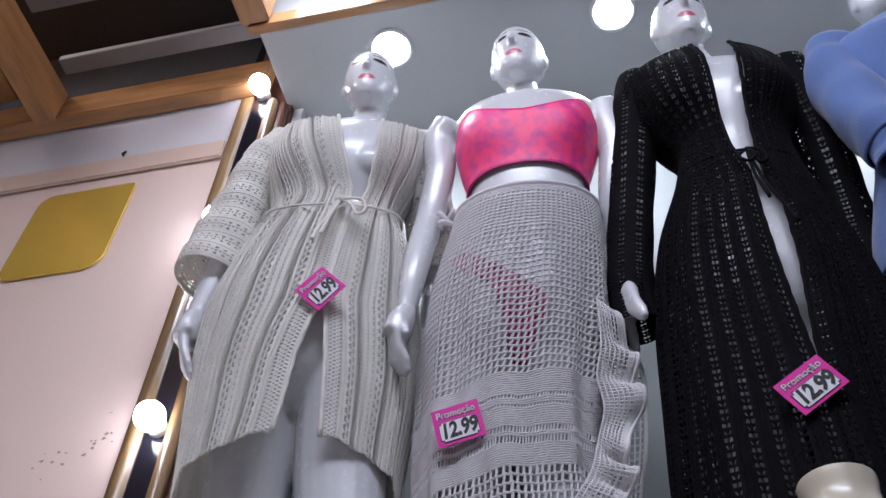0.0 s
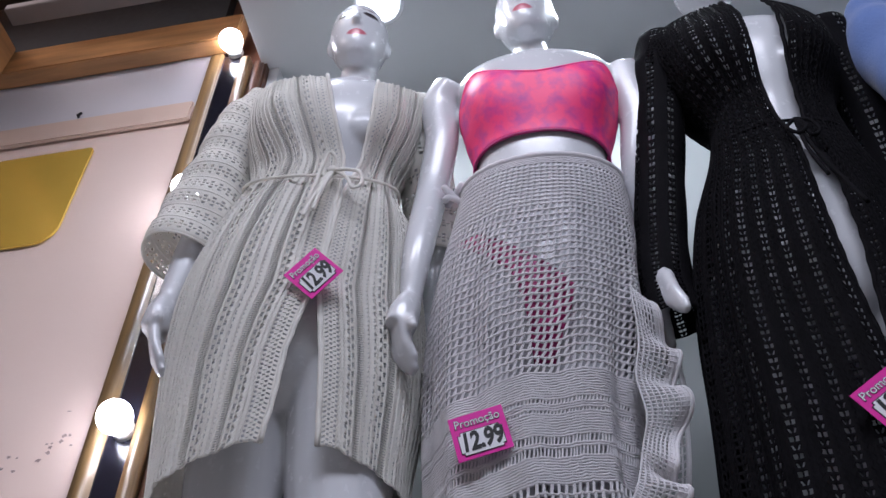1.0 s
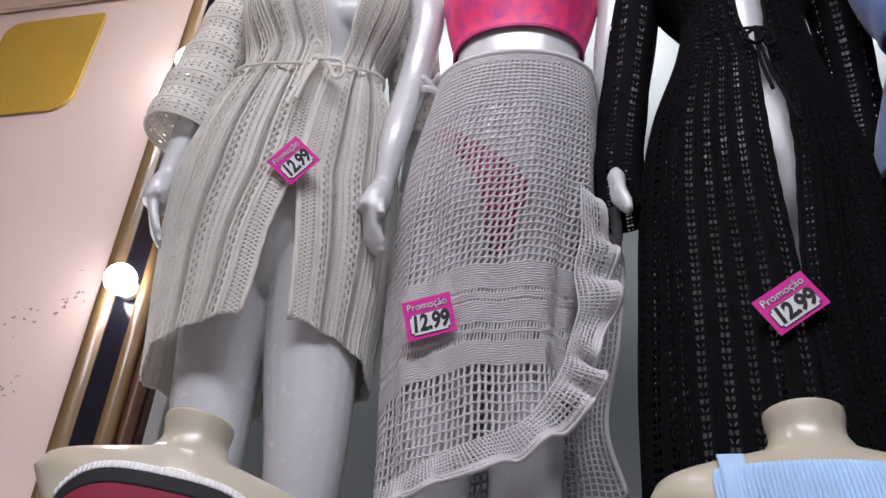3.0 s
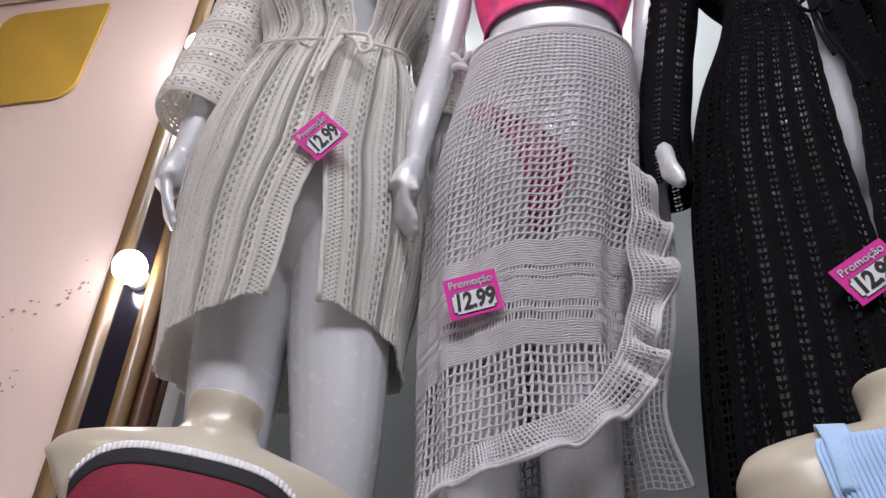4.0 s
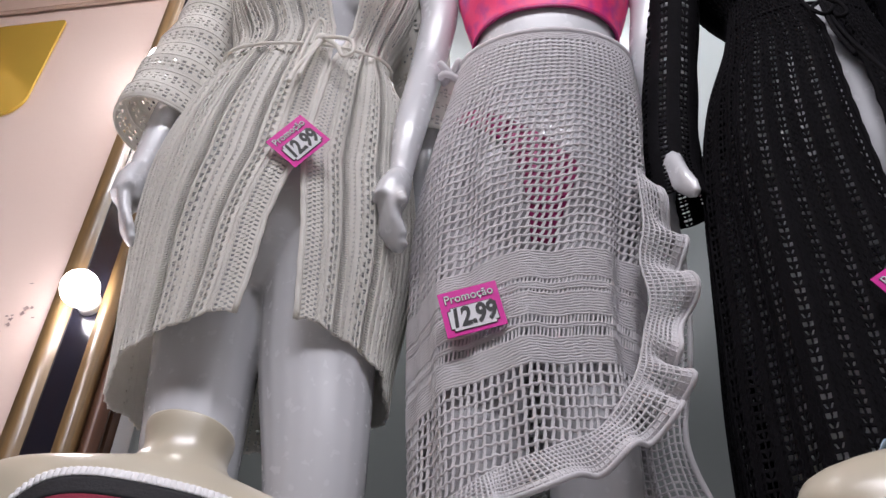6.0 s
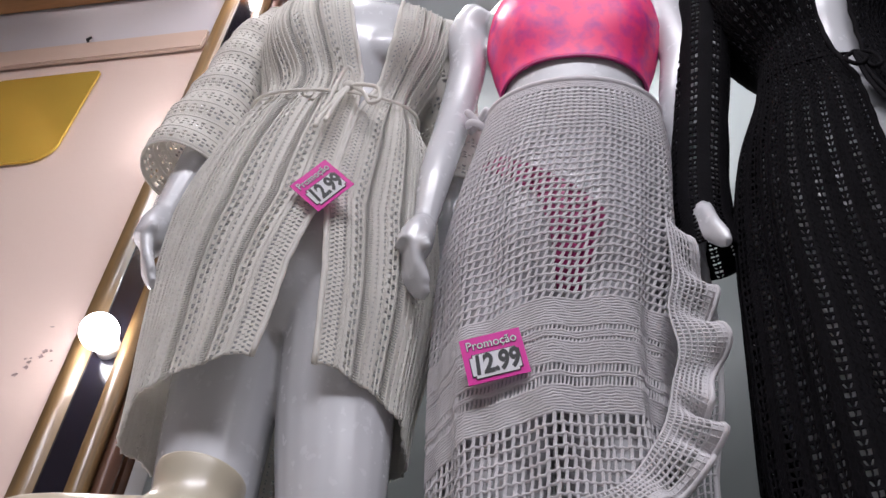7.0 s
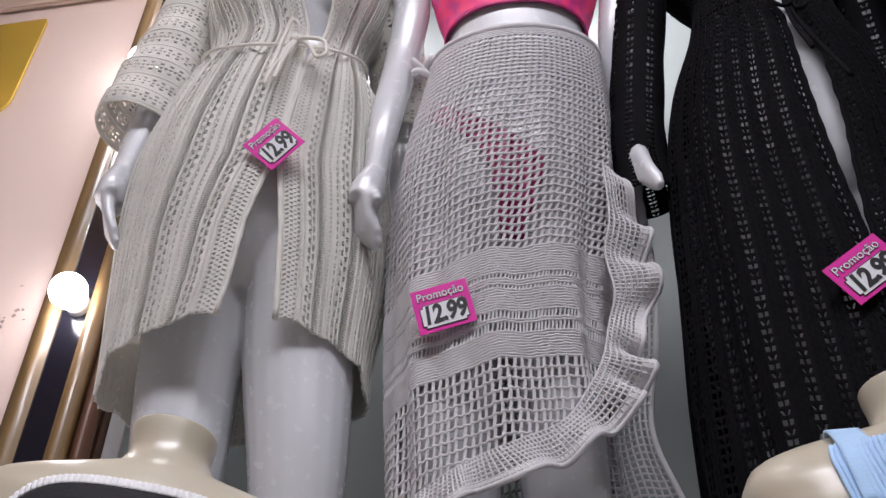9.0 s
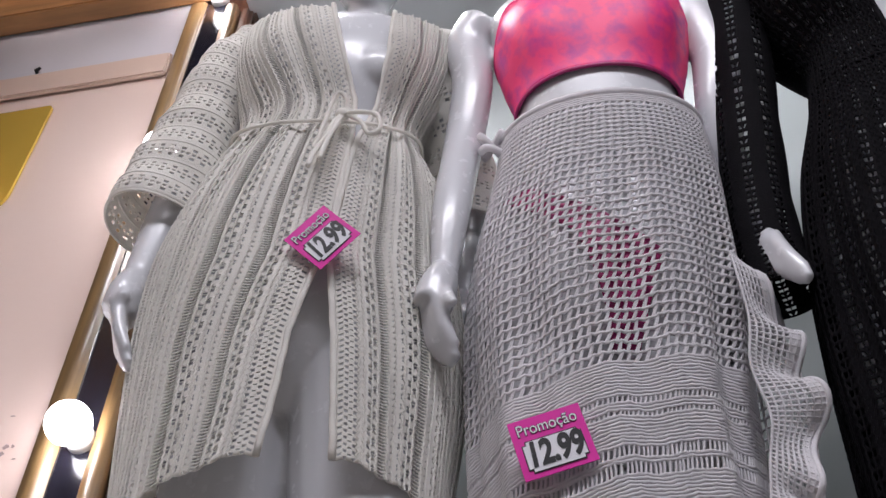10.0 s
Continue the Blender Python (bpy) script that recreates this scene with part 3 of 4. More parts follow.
def robe_panel(sign, edge, nu, nv):
    i, j = np.arange(nu + 1)[None, :], np.arange(nv + 1)[:, None]
    u, v = i / nu, j / nv
    far = u * math.pi
    zb = 2.461 - 0.055 * np.minimum(1.0, far / 1.5) ** 1.4 + 0.003 * np.sin(i * 0.45)
    zt = 3.338 - 0.105 * np.exp(-((far / 0.95) ** 2))
    z = zt + (zb - zt) * v
    t0 = ROBE.theta(np.interp(z, *zip(*edge)), z)
    th = t0 + (sign * math.pi - t0) * u
    low = np.minimum(1.0, np.abs(z - 3.03) / 0.25)
    ex = 0.009 + np.where(z < 3.03, 0.0032, 0.0015) * low * np.sin(i * 2 * math.pi / 21 + 1.2 * np.sin(z * 5))
    k = (i - 6) % 10
    ex = ex + np.where(np.isin(k, (0, 3, 6)), 0.0018, np.where(np.isin(k, (4, 5)), -0.001, 0.0006 * np.where(j % 2, 1, -1)))
    ex = ex + 0.003 * np.sin(i * 0.9) * np.exp(-(((z - 3.0) / 0.12) ** 2))
    ex = ex + np.where(z > 3.03, 0.018 * np.exp(-((np.abs(th) - 0.6) / 0.4) ** 2 - ((z - 3.15) / 0.065) ** 2), 0)
    return ROBE.point(th, z, ex)


left_edge = [(2.40, -0.66), (2.462, -0.654), (2.53, -0.642), (2.617, -0.631), (2.684, -0.614), (2.75, -0.594), (2.96, -0.574), (3.05, -0.576), (3.156, -0.592), (3.27, -0.606), (3.36, -0.62)]
right_edge = [(2.40, -0.58), (2.525, -0.581), (2.61, -0.582), (2.69, -0.587), (2.75, -0.592), (2.95, -0.568), (3.04, -0.552), (3.145, -0.525), (3.27, -0.51), (3.36, -0.50)]


def wales(g, picks, amp, centre):
    """Chain-stitched lines of yarn down a sheet, swaying from stitch to stitch."""
    out = []
    nu = g.shape[1] - 1
    for i in picks:
        a, b = g[:, max(i - 1, 0)], g[:, min(i + 1, nu)]
        d = (b - a) / (np.linalg.norm(b - a, axis=1, keepdims=True) + 1e-9)
        s = np.where(np.arange(len(g)) % 2, 1, -1)[:, None]
        n = np.cross(d, [0, 0, 1.0])
        away = g[:, i] - np.array([*centre, 0])
        n *= np.sign((n * away).sum(1, keepdims=True))
        out.append(g[:, i] + d * amp * s * (1 if i % 2 else -1) + n * 0.0016)
    return np.array(out)


for nm, sgn, edge in (("left_panel", -1, left_edge), ("right_panel", 1, right_edge)):
    g = robe_panel(sgn, edge, 98, 196)
    knit(nm, g, lace, CREAM, cardigan, "", 0.0018)
    cords("stitching", wales(g, [i for i in range(99) if i in (0, 5) or i > 5 and (i - 6) % 10 in (0, 2, 3, 6, 8)], 0.0012, (-0.64, 1.21)), 0.0014, (-0.64, 1.21), CREAM, cardigan)
for edge in (left_edge, right_edge):
    bm = bmesh.new()
    zs = np.linspace(3.235, 2.461, 60)
    tube(bm, [ROBE.point(float(ROBE.theta(np.interp(z, *zip(*edge)), z)), z, 0.012 + 0.002 * math.sin(k * 1.9)) for k, z in enumerate(zs)], 0.0042, 8)
    part("edging", bm, CREAM, cardigan)
sl = lambda i, j: (0.85, 0.6, 0.0) if j % 5 in (1, 3) and i % 2 else (0.6, 0.5, 0.1) if j % 5 == 2 else None
sg = around([(-0.755, 1.15, 3.315), (-0.805, 1.155, 3.245), (-0.832, 1.165, 3.14), (-0.856, 1.17, 3.025), (-0.878, 1.175, 2.915)], [0.055, 0.064, 0.068, 0.073, 0.077], 56, 60, 0.07)
knit("sleeve", sg, sl, CREAM, cardigan)
for j in range(0, 61, 5):
    bm = bmesh.new()
    tube(bm, [Vector(q) for q in sg[j, :-1]], 0.0024 if j else 0.003, 6, close=True)
    part("sleeve_ridge", bm, CREAM, cardigan)
knit("sleeve", around([(-0.47, 1.175, 3.29), (-0.452, 1.235, 3.17), (-0.437, 1.292, 3.06), (-0.437, 1.31, 2.96)], [0.052, 0.056, 0.055, 0.06], 40, 40, 0.06), sl, CREAM, cardigan)
bm = bmesh.new()
tube(bm, [ROBE.point(a, 3.045 - 0.062 * max(0.0, math.cos(a)) ** 1.3, 0.021) for a in np.linspace(-math.pi, math.pi, 60, endpoint=False)], 0.003, 8, close=True)
part("belt", bm, CREAM, cardigan, "cream cord belt")
bm = bmesh.new()
K = Vector(ROBE.point(float(ROBE.theta(-0.588, 2.985)), 2.985, 0.028))
for pts, r in (([(0, 0, 0), (0.006, -0.014, 0.022), (-0.004, -0.02, 0.034), (-0.016, -0.014, 0.012), (-0.028, -0.012, -0.05), (-0.034, -0.012, -0.075), (-0.024, -0.013, -0.08), (-0.012, -0.012, -0.03), (0, -0.006, 0)], 0.0034),
               ([(0, -0.004, 0), (0.022, -0.014, -0.012), (0.05, -0.01, -0.02), (0.056, -0.008, -0.05), (0.04, -0.008, -0.058), (0.028, -0.01, -0.03), (0.004, -0.006, -0.002)], 0.0034),
               ([(0, -0.006, -0.004), (-0.016, -0.016, -0.06), (-0.028, -0.022, -0.10), (-0.033, -0.026, -0.135)], 0.0036),
               ([(0, -0.006, -0.004), (-0.008, -0.016, -0.05), (-0.016, -0.02, -0.09), (-0.019, -0.024, -0.12)], 0.0036)):
    tube(bm, [K + Vector(q) for q in smooth_path(pts, 26)], r, 8)
ball(bm, K + Vector((0, -0.006, 0)), (0.011, 0.009, 0.009), 14)
part("bow", bm, CREAM, cardigan, "cream cord tied in a bow")

# bandeau
bandeau = thing("bandeau_top", "bright pink printed bandeau top", "bandeau top")
R2 = Rings(M2, 4)
g = np.zeros((25, 97, 3))
for j in range(25):
    for i in range(97):
        th = -math.pi + 2 * math.pi * i / 96
        top = 3.175 + 0.05 * math.exp(-((abs(th) - 0.85) / 0.35) ** 2) - 0.02 * max(0, abs(th) - 1.3)
        z = 3.042 + (top - 3.042) * j / 24
        g[j, i] = R2.point(th, z, 0.006 + 0.02 * math.exp(-((abs(th) - 0.6) / 0.4) ** 2 - ((z - 3.14) / 0.065) ** 2))
knit("cup_band", g, lambda i, j: None, BRA, bandeau, "pink lycra with a purple print", 0.003)
for j, nm in ((0, "lower_hem"), (24, "upper_hem")):
    bm = bmesh.new()
    tube(bm, [Vector(q) for q in g[j, :-1]], 0.0028, 8, close=True)
    part(nm, bm, BIKINI if j == 0 else BRA, bandeau)

# bikini bottom under the skirt
bottom = thing("bikini_bottom", "dark magenta bikini bottom under the net skirt", "bikini bottom")
g = np.zeros((31, 41, 3))
for j in range(31):
    z = 2.83 - 0.25 * j / 30
    zk = [2.55, 2.614, 2.656, 2.692, 2.729, 2.76, 2.80, 2.834]
    x0 = np.interp(z, zk, [-0.262, -0.262, -0.265, -0.272, -0.283, -0.31, -0.345, -0.365])
    x1 = np.interp(z, zk, [-0.246, -0.218, -0.2, -0.185, -0.22, -0.255, -0.30, -0.335])
    for i in range(41):
        x = x0 + (x1 - x0) * i / 40
        g[j, i] = R2.point(float(R2.theta(x, z)), z, 0.008)
knit("front_panel", g, lambda i, j: None, BIKINI, bottom, "", 0.002)

# net skirt
skirt = thing("net_skirt", "white openwork wrap skirt with a ruffled edge", "skirt")
SK = Rings([(2.12, -0.278, 1.27, 0.146, 0.112), (2.256, -0.276, 1.27, 0.149, 0.115), (2.409, -0.279, 1.263, 0.150, 0.113), (2.569, -0.270, 1.252, 0.160, 0.113), (2.69, -0.258, 1.236, 0.168, 0.118), (2.784, -0.247, 1.221, 0.165, 0.114), (2.897, -0.229, 1.203, 0.152, 0.104), (3.006, -0.219, 1.187, 0.135, 0.091)], 3)
rows = [(0.0042, 0)] * 5 + [(0.0095, 1)] * 11 + [(0.0136, 2)] * 24
rows += [(0.0042, 0)] * 10 + [(0.010, 3)] + [(0.0042, 0)] * 2 + [(0.008, 3)] + [(0.0042, 0)] * 8 + [(0.014, 3), (0.0042, 0), (0.016, 3)] + [(0.0042, 0)] * 9 + [(0.0155, 4)] * 15
zs = 2.985 - np.concatenate([[0], np.cumsum([h for h, _ in rows])])
NU = 96
EDGE = [(2.15, -0.45), (2.19, -0.42), (2.204, -0.342), (2.225, -0.298), (2.245, -0.247), (2.274, -0.195), (2.33, -0.158), (2.37, -0.139), (2.42, -0.122), (2.5, -0.112), (2.6, -0.09), (3.1, -0.05)]
EDGE = [(z, x + 0.024) for z, x in EDGE]
g = np.zeros((len(zs), NU + 1, 3))
for j, z in enumerate(zs):
    for i in range(NU + 1):
        th = math.pi / 2 - 2 * math.pi * i / NU + 0.15
        low = min(1.0, max(0.0, (2.95 - z) / 0.3))
        x = float(SK.point(th, z)[0])
        zz = z + 0.17 * (x + 0.27) * low + 0.0018 * math.sin(i * 1.1) * low - 0.016 * math.cos(th) * (1 - low)
        ex = 0.004 + 0.005 * low * math.sin(th * 9 + z * 6) + 0.003 * low * math.sin(th * 17 + 2)
        g[j, i] = SK.point(th + 0.007 * math.sin(i * 3.7 + j * 5.1), zz + 0.0009 * math.sin(i * 2.3 + j), ex)


def kept(i, j):
    p = g[j + 1, i]
    th = math.pi / 2 - 2 * math.pi * i / NU + 0.15
    return math.cos(th) < -0.15 or p[0] < np.interp(p[2], *zip(*EDGE))


mask = np.array([[kept(i, min(j, len(rows) - 1)) for i in range(NU)] for j in range(len(zs))])
fine = np.zeros((len(zs), 2 * NU + 1, 3))
fine[:, ::2], fine[:, 1::2] = g, (g[:, :-1] + g[:, 1:]) / 2
sway = np.array([0.0022 if min(k[1] for k in (rows[max(j - 1, 0)], rows[min(j, len(rows) - 1)])) in (1, 2, 4) else 0.0006 for j in range(len(zs))])
fine[:, 1::2, 2] -= sway[:, None]
cords("net", fine, 0.0022, (-0.25, 1.23), YARN, skirt, "", np.repeat(mask, 2, axis=1))
strands, strand_mask = [], []
for j, (hh, k) in enumerate(rows):
    if k == 0:
        continue
    for i in range(NU):
        if not mask[j, i]:
            continue
        lean = {1: 0.55, 2: 0.5, 3: 0.12, 4: 0.15}[k] * (1 if k != 2 or j % 2 else 0.7)
        for off in ((0.0, 0.16) if k in (1, 2, 4) else (0.0, 0.5)):
            up = g[j, i] * (1 - off) + g[j, i + 1] * off
            f = min(off + lean, 1.0)
            dn = g[j + 1, i] * (1 - f) + g[j + 1, i + 1] * f
            strands.append([up, (up + dn) / 2 + 0.0006, dn])
axis = np.array([-0.255, 1.24, 0])
knit("ribbed_cloth", axis + (g - axis) * np.array([0.982, 0.982, 1]), lambda i, j: None, YARN, skirt, "closely ribbed bands", 0.001, lambda i, j: rows[j][1] == 0 and mask[j, i])
cords("net_lattice", strands, 0.0015, (-0.25, 1.23), YARN, skirt)
bm = bmesh.new()
tube(bm, [Vector(q) for q in g[0, :-1]], 0.0055, 8, close=True)
part("waist_cord", bm, YARN, skirt)
inner = smooth_path([(-0.103, 1.165, 2.70), (-0.105, 1.17, 2.6), (-0.118, 1.175, 2.534), (-0.113, 1.18, 2.47), (-0.126, 1.185, 2.421), (-0.139, 1.185, 2.37), (-0.158, 1.18, 2.329), (-0.195, 1.17, 2.274), (-0.247, 1.155, 2.245), (-0.298, 1.152, 2.225), (-0.342, 1.155, 2.204), (-0.41, 1.20, 2.185)], 121)
outer = smooth_path([(-0.079, 1.20, 2.69), (-0.054, 1.21, 2.593), (-0.062, 1.20, 2.53), (-0.053, 1.20, 2.48), (-0.092, 1.19, 2.39), (-0.082, 1.19, 2.345), (-0.11, 1.185, 2.29), (-0.169, 1.165, 2.235), (-0.213, 1.15, 2.205), (-0.285, 1.14, 2.18), (-0.34, 1.14, 2.16), (-0.41, 1.18, 2.145)], 121)
rg = np.zeros((121, 9, 3))
for j in range(121):
    for i in range(9):
        f = i / 8
        q = inner[j] * (1 - f) + outer[j] * f
        w = math.sin(j * 0.5 + 1.3 * math.sin(j * 0.11))
        rg[j, i] = q + np.array([0.006 * w * f, -0.013 * w * f - 0.006, 0.004 * math.cos(j * 0.5) * f])
cords("ruffle", rg.transpose(1, 0, 2), 0.0017, (-0.25, 1.3), YARN, skirt, "gathered net ruffle")
cords("ruffle_lattice", rg, 0.0016, (-0.25, 1.3), YARN, skirt)
knit("ruffle_hem", rg[:, 6:], lambda i, j: None, YARN, skirt, "", 0.0016)
bm = bmesh.new()
tube(bm, rg[:, 8], 0.0036, 8)
part("ruffle_edge", bm, YARN, skirt)
tail_r = smooth_path([(-0.085, 1.262, 2.70), (-0.045, 1.27, 2.623), (-0.058, 1.275, 2.464), (-0.084, 1.285, 2.323), (-0.058, 1.288, 2.21)], 46)
tail_l = smooth_path([(-0.12, 1.262, 2.70), (-0.13, 1.27, 2.6), (-0.14, 1.29, 2.464), (-0.15, 1.30, 2.323), (-0.15, 1.30, 2.21)], 46)
tg = np.array([[tail_l[j] * (1 - i / 9) + tail_r[j] * i / 9 + np.array([0, 0.006 * math.sin(i + j * 0.3), 0]) for i in range(10)] for j in range(46)])
cords("back_tail", tg.transpose(1, 0, 2), 0.0017, (-0.25, 1.23), YARN, skirt)
cords("back_tail_lattice", tg, 0.0017, (-0.25, 1.23), YARN, skirt)
bm = bmesh.new()
tube(bm, tail_r, 0.004, 8)
part("tail_edge", bm, YARN, skirt)
bm = bmesh.new()
tube(bm, [(-0.376 + 0.016 * math.cos(1.7 * k), 1.162 + 0.012 * math.sin(2.3 * k), 2.972 + 0.018 * math.sin(1.1 * k)) for k in np.linspace(0, 9, 60)], 0.006, 8)
part("knot", bm, YARN, skirt, "knotted corner")

# black dress
dress = thing("knit_dress", "long black openwork knit dress open at the front", "dress")
DR = Rings([(1.93, 0.19, 1.275, 0.225, 0.15), (2.217, 0.19, 1.272, 0.22, 0.145), (2.345, 0.19, 1.267, 0.215, 0.14), (2.477, 0.19, 1.258, 0.205, 0.135), (2.623, 0.192, 1.246, 0.196, 0.127), (2.734, 0.19, 1.229, 0.181, 0.12), (2.84, 0.189, 1.212, 0.158, 0.112), (3.0, 0.196, 1.188, 0.110, 0.092), (3.06, 0.199, 1.18, 0.102, 0.092), (3.15, 0.188, 1.17, 0.145, 0.112), (3.23, 0.183, 1.162, 0.167, 0.112), (3.30, 0.183, 1.155, 0.162, 0.086), (3.335, 0.19, 1.15, 0.125, 0.066), (3.36, 0.195, 1.148, 0.088, 0.052)], 4)


def leafy(i, j):
    """Columns of leaves: two openings that narrow towards a stem, over two rows."""
    k = i % 5
    if k in (1, 2):
        s = 1 if k == 1 else -1
        return (0.82, 0.68, 0.05 * s) if j % 2 == 0 else (0.46, 0.6, 0.22 * s)
    return None


def close_leafy(i, j):
    """The same leaves with smaller openings, which keep the right panel darker."""
    o = leafy(i, j)
    return (o[0] * 0.6, o[1] * 0.6, o[2]) if o else None


def dress_panel(sign, edge, nu, nv):
    i, z = np.arange(nu + 1)[None, :], (3.338 - (3.338 - 1.94) * np.arange(nv + 1) / nv)[:, None]
    t0 = DR.theta(np.interp(z, *zip(*edge)), z)
    th = t0 + (sign * math.pi - t0) * i / nu
    low = np.minimum(1.0, np.maximum(0.0, 3.0 - z) / 0.3)
    ex = 0.004 + 0.007 * low * np.sin(i * 2 * math.pi / 20 + 0.8 + 0.6 * np.sin(z * 4)) + np.where(np.isin(i % 5, (0, 3)), 0.0025, 0)
    ex = ex + np.where(z > 3.03, 0.024 * np.exp(-((np.abs(th) - 0.55) / 0.45) ** 2 - ((z - 3.16) / 0.07) ** 2), 0)
    return DR.point(th, z + 0 * th, ex)


dl = [(1.9, 0.2), (2.4, 0.203), (2.508, 0.2), (2.675, 0.195), (2.78, 0.193), (2.904, 0.194), (2.99, 0.177), (3.076, 0.173), (3.235, 0.172), (3.36, 0.16)]
dr = [(1.9, 0.205), (2.4, 0.205), (2.508, 0.212), (2.69, 0.232), (2.818, 0.234), (2.901, 0.218), (2.985, 0.221), (3.095, 0.225), (3.234, 0.238), (3.30, 0.243), (3.36, 0.236)]
for nm, sgn, edge in (("left_panel", -1, dl), ("right_panel", 1, dr)):
    g = dress_panel(sgn, edge, 100, 112)
    knit(nm, g, leafy if sgn < 0 else close_leafy, BLACK, dress, "", 0.002)
    fine = np.zeros((225, 101, 3))
    fine[::2], fine[1::2] = g, (g[:-1] + g[1:]) / 2
    cords("stitching", wales(fine, [i for i in range(101) if i % 5 in (0, 3, 4)], 0.0014, (0.19, 1.21)), 0.0013, (0.19, 1.21), BLACK, dress)
    cords("leaf_stem", wales(fine, [i for i in range(101) if i % 5 == 2], 0.0007, (0.19, 1.21)), 0.0011, (0.19, 1.21), BLACK, dress)
for edge in (dl, dr):
    bm = bmesh.new()
    tube(bm, [DR.point(float(DR.theta(np.interp(z, *zip(*edge)), z)), z, 0.007 + 0.002 * math.sin(k * 2.1)) for k, z in enumerate(np.linspace(3.335, 1.95, 90))], 0.004, 8)
    part("edging", bm, BLACK, dress)
knit("sleeve", around([(0.05, 1.152, 3.325), (0.03, 1.158, 3.24), (0.012, 1.17, 3.14), (-0.012, 1.19, 2.983), (-0.032, 1.208, 2.85), (-0.042, 1.218, 2.75), (-0.04, 1.225, 2.672)], [0.05, 0.054, 0.046, 0.043, 0.042, 0.042, 0.045], 40, 60, 0.05), leafy, BLACK, dress)
knit("sleeve", around([(0.345, 1.16, 3.31), (0.372, 1.2, 3.14), (0.383, 1.25, 2.95), (0.38, 1.27, 2.78)], [0.05, 0.05, 0.045, 0.044], 40, 46, 0.05), leafy, BLACK, dress)
bm = bmesh.new()
tube(bm, [DR.point(a, 3.0 - 0.035 * max(0.0, math.cos(a)), 0.006) for a in np.linspace(-math.pi, math.pi, 60, endpoint=False)], 0.0028, 8, close=True)
part("waist_cord", bm, BLACK, dress)
bm = bmesh.new()
K = Vector(DR.point(float(DR.theta(0.2, 2.955)), 2.955, 0.016))
for pts, r in (([(0, 0, 0), (-0.02, -0.008, -0.03), (-0.005, -0.01, -0.05), (0.01, -0.008, -0.03), (0, 0, 0)], 0.0034), ([(0, 0, 0), (0.02, -0.008, -0.02), (0.026, -0.01, -0.05), (0.012, -0.008, -0.055), (0.004, -0.004, -0.01)], 0.0034), ([(0, 0, 0), (0.006, -0.012, -0.1), (0.02, -0.03, -0.2), (0.028, -0.045, -0.265)], 0.0034), ([(0, 0, 0), (-0.004, -0.012, -0.09), (0.004, -0.022, -0.17)], 0.0034)):
    tube(bm, [K + Vector(q) for q in smooth_path(pts, 24)], r, 8)
part("bow", bm, BLACK, dress, "black cord tied in a bow")

# blue sweater
sweater = thing("blue_sweater", "periwinkle blue long-sleeved sweater", "sweater")
bm = bmesh.new()
loft(bm, Rings([(z, x, y, hw + 0.028, hd + 0.028) for z, x, y, hw, hd in M4[2:-1]] + [(3.348, 0.608, 1.15, 0.10, 0.07)], 4), 2.70, 3.348, 50, 48, cap=False)
b = part("body", bm, BLUE, sweater)
b.modifiers.new("thickness", "SOLIDIFY").thickness = 0.003
for ax in ([(0.458, 1.152, 3.325), (0.434, 1.15, 3.24), (0.434, 1.13, 3.12), (0.445, 1.115, 3.0), (0.455, 1.107, 2.93)], [(0.765, 1.16, 3.31), (0.80, 1.18, 3.12), (0.81, 1.2, 2.95)]):
    knit("sleeve", around(ax, [0.055, 0.064, 0.062, 0.058, 0.05], 32, 40, 0.09), lambda i, j: None, BLUE, sweater, "", 0.003)
    e = Vector(ax[-1])
    knit("cuff", around([e + Vector((0, 0, 0.012)), e + Vector((0, 0.003, -0.02)), e + Vector((0, 0.006, -0.045))], [0.046, 0.04, 0.043], 44, 12, 0.03), lambda i, j: None, BLUE, sweater, "ribbed cuff", 0.004)


# ---- headless bust forms with tops ----
def bust(cx, cy, dz, yaw, label, lean=0.0):
    rows = [(1.622, 0, 0, 0.150, 0.10), (1.75, 0, 0, 0.125, 0.09), (1.85, 0, 0, 0.135, 0.095), (1.97, 0, 0, 0.165, 0.118), (2.06, 0, 0.0, 0.186, 0.118), (2.11, 0, 0, 0.196, 0.105), (2.15, 0, 0, 0.194, 0.088), (2.174, 0, 0.002, 0.17, 0.072), (2.188, 0, 0.004, 0.12, 0.062), (2.20, 0, 0.006, 0.068, 0.056), (2.214, 0, 0.008, 0.053, 0.052), (2.262, 0, 0.01, 0.0495, 0.0495)]
    r = Rings([(z + dz, x + cx, y + cy, a, b) for z, x, y, a, b in rows], yaw)
    r.lean = lean
    bm = bmesh.new()
    loft(bm, r, 1.622 + dz, 2.262 + dz, 120, 72)
    edges = [e for e in bm.edges if abs(sum(v.co.z for v in e.verts) / 2 - 2.262 - dz) < 1e-4 and len(e.link_faces) == 2 and any(len(f.verts) > 4 for f in e.link_faces)]
    bmesh.ops.bevel(bm, geom=edges, offset=0.005, segments=3, affect="EDGES")
    c, s = math.cos(radians(yaw)), math.sin(radians(yaw))
    for v in bm.verts:
        along = (v.co.x - cx) * c + (v.co.y - cy) * s
        cut = 0.187 - 0.6 * max(0.0, 2.15 + dz - v.co.z) + lean * along * 0.5
        if lean and v.co.z > 1.95 and abs(along) > cut:
            move = (cut - abs(along)) * (1 if along > 0 else -1)
            v.co.x += c * move
            v.co.y += s * move
    for v in bm.verts:
        v.co.z += lean * ((v.co.x - cx) * c + (v.co.y - cy) * s)
    return tagged(part("bust_form", bm, FORM), label, "bust form", "bust forms on the lower step"), r


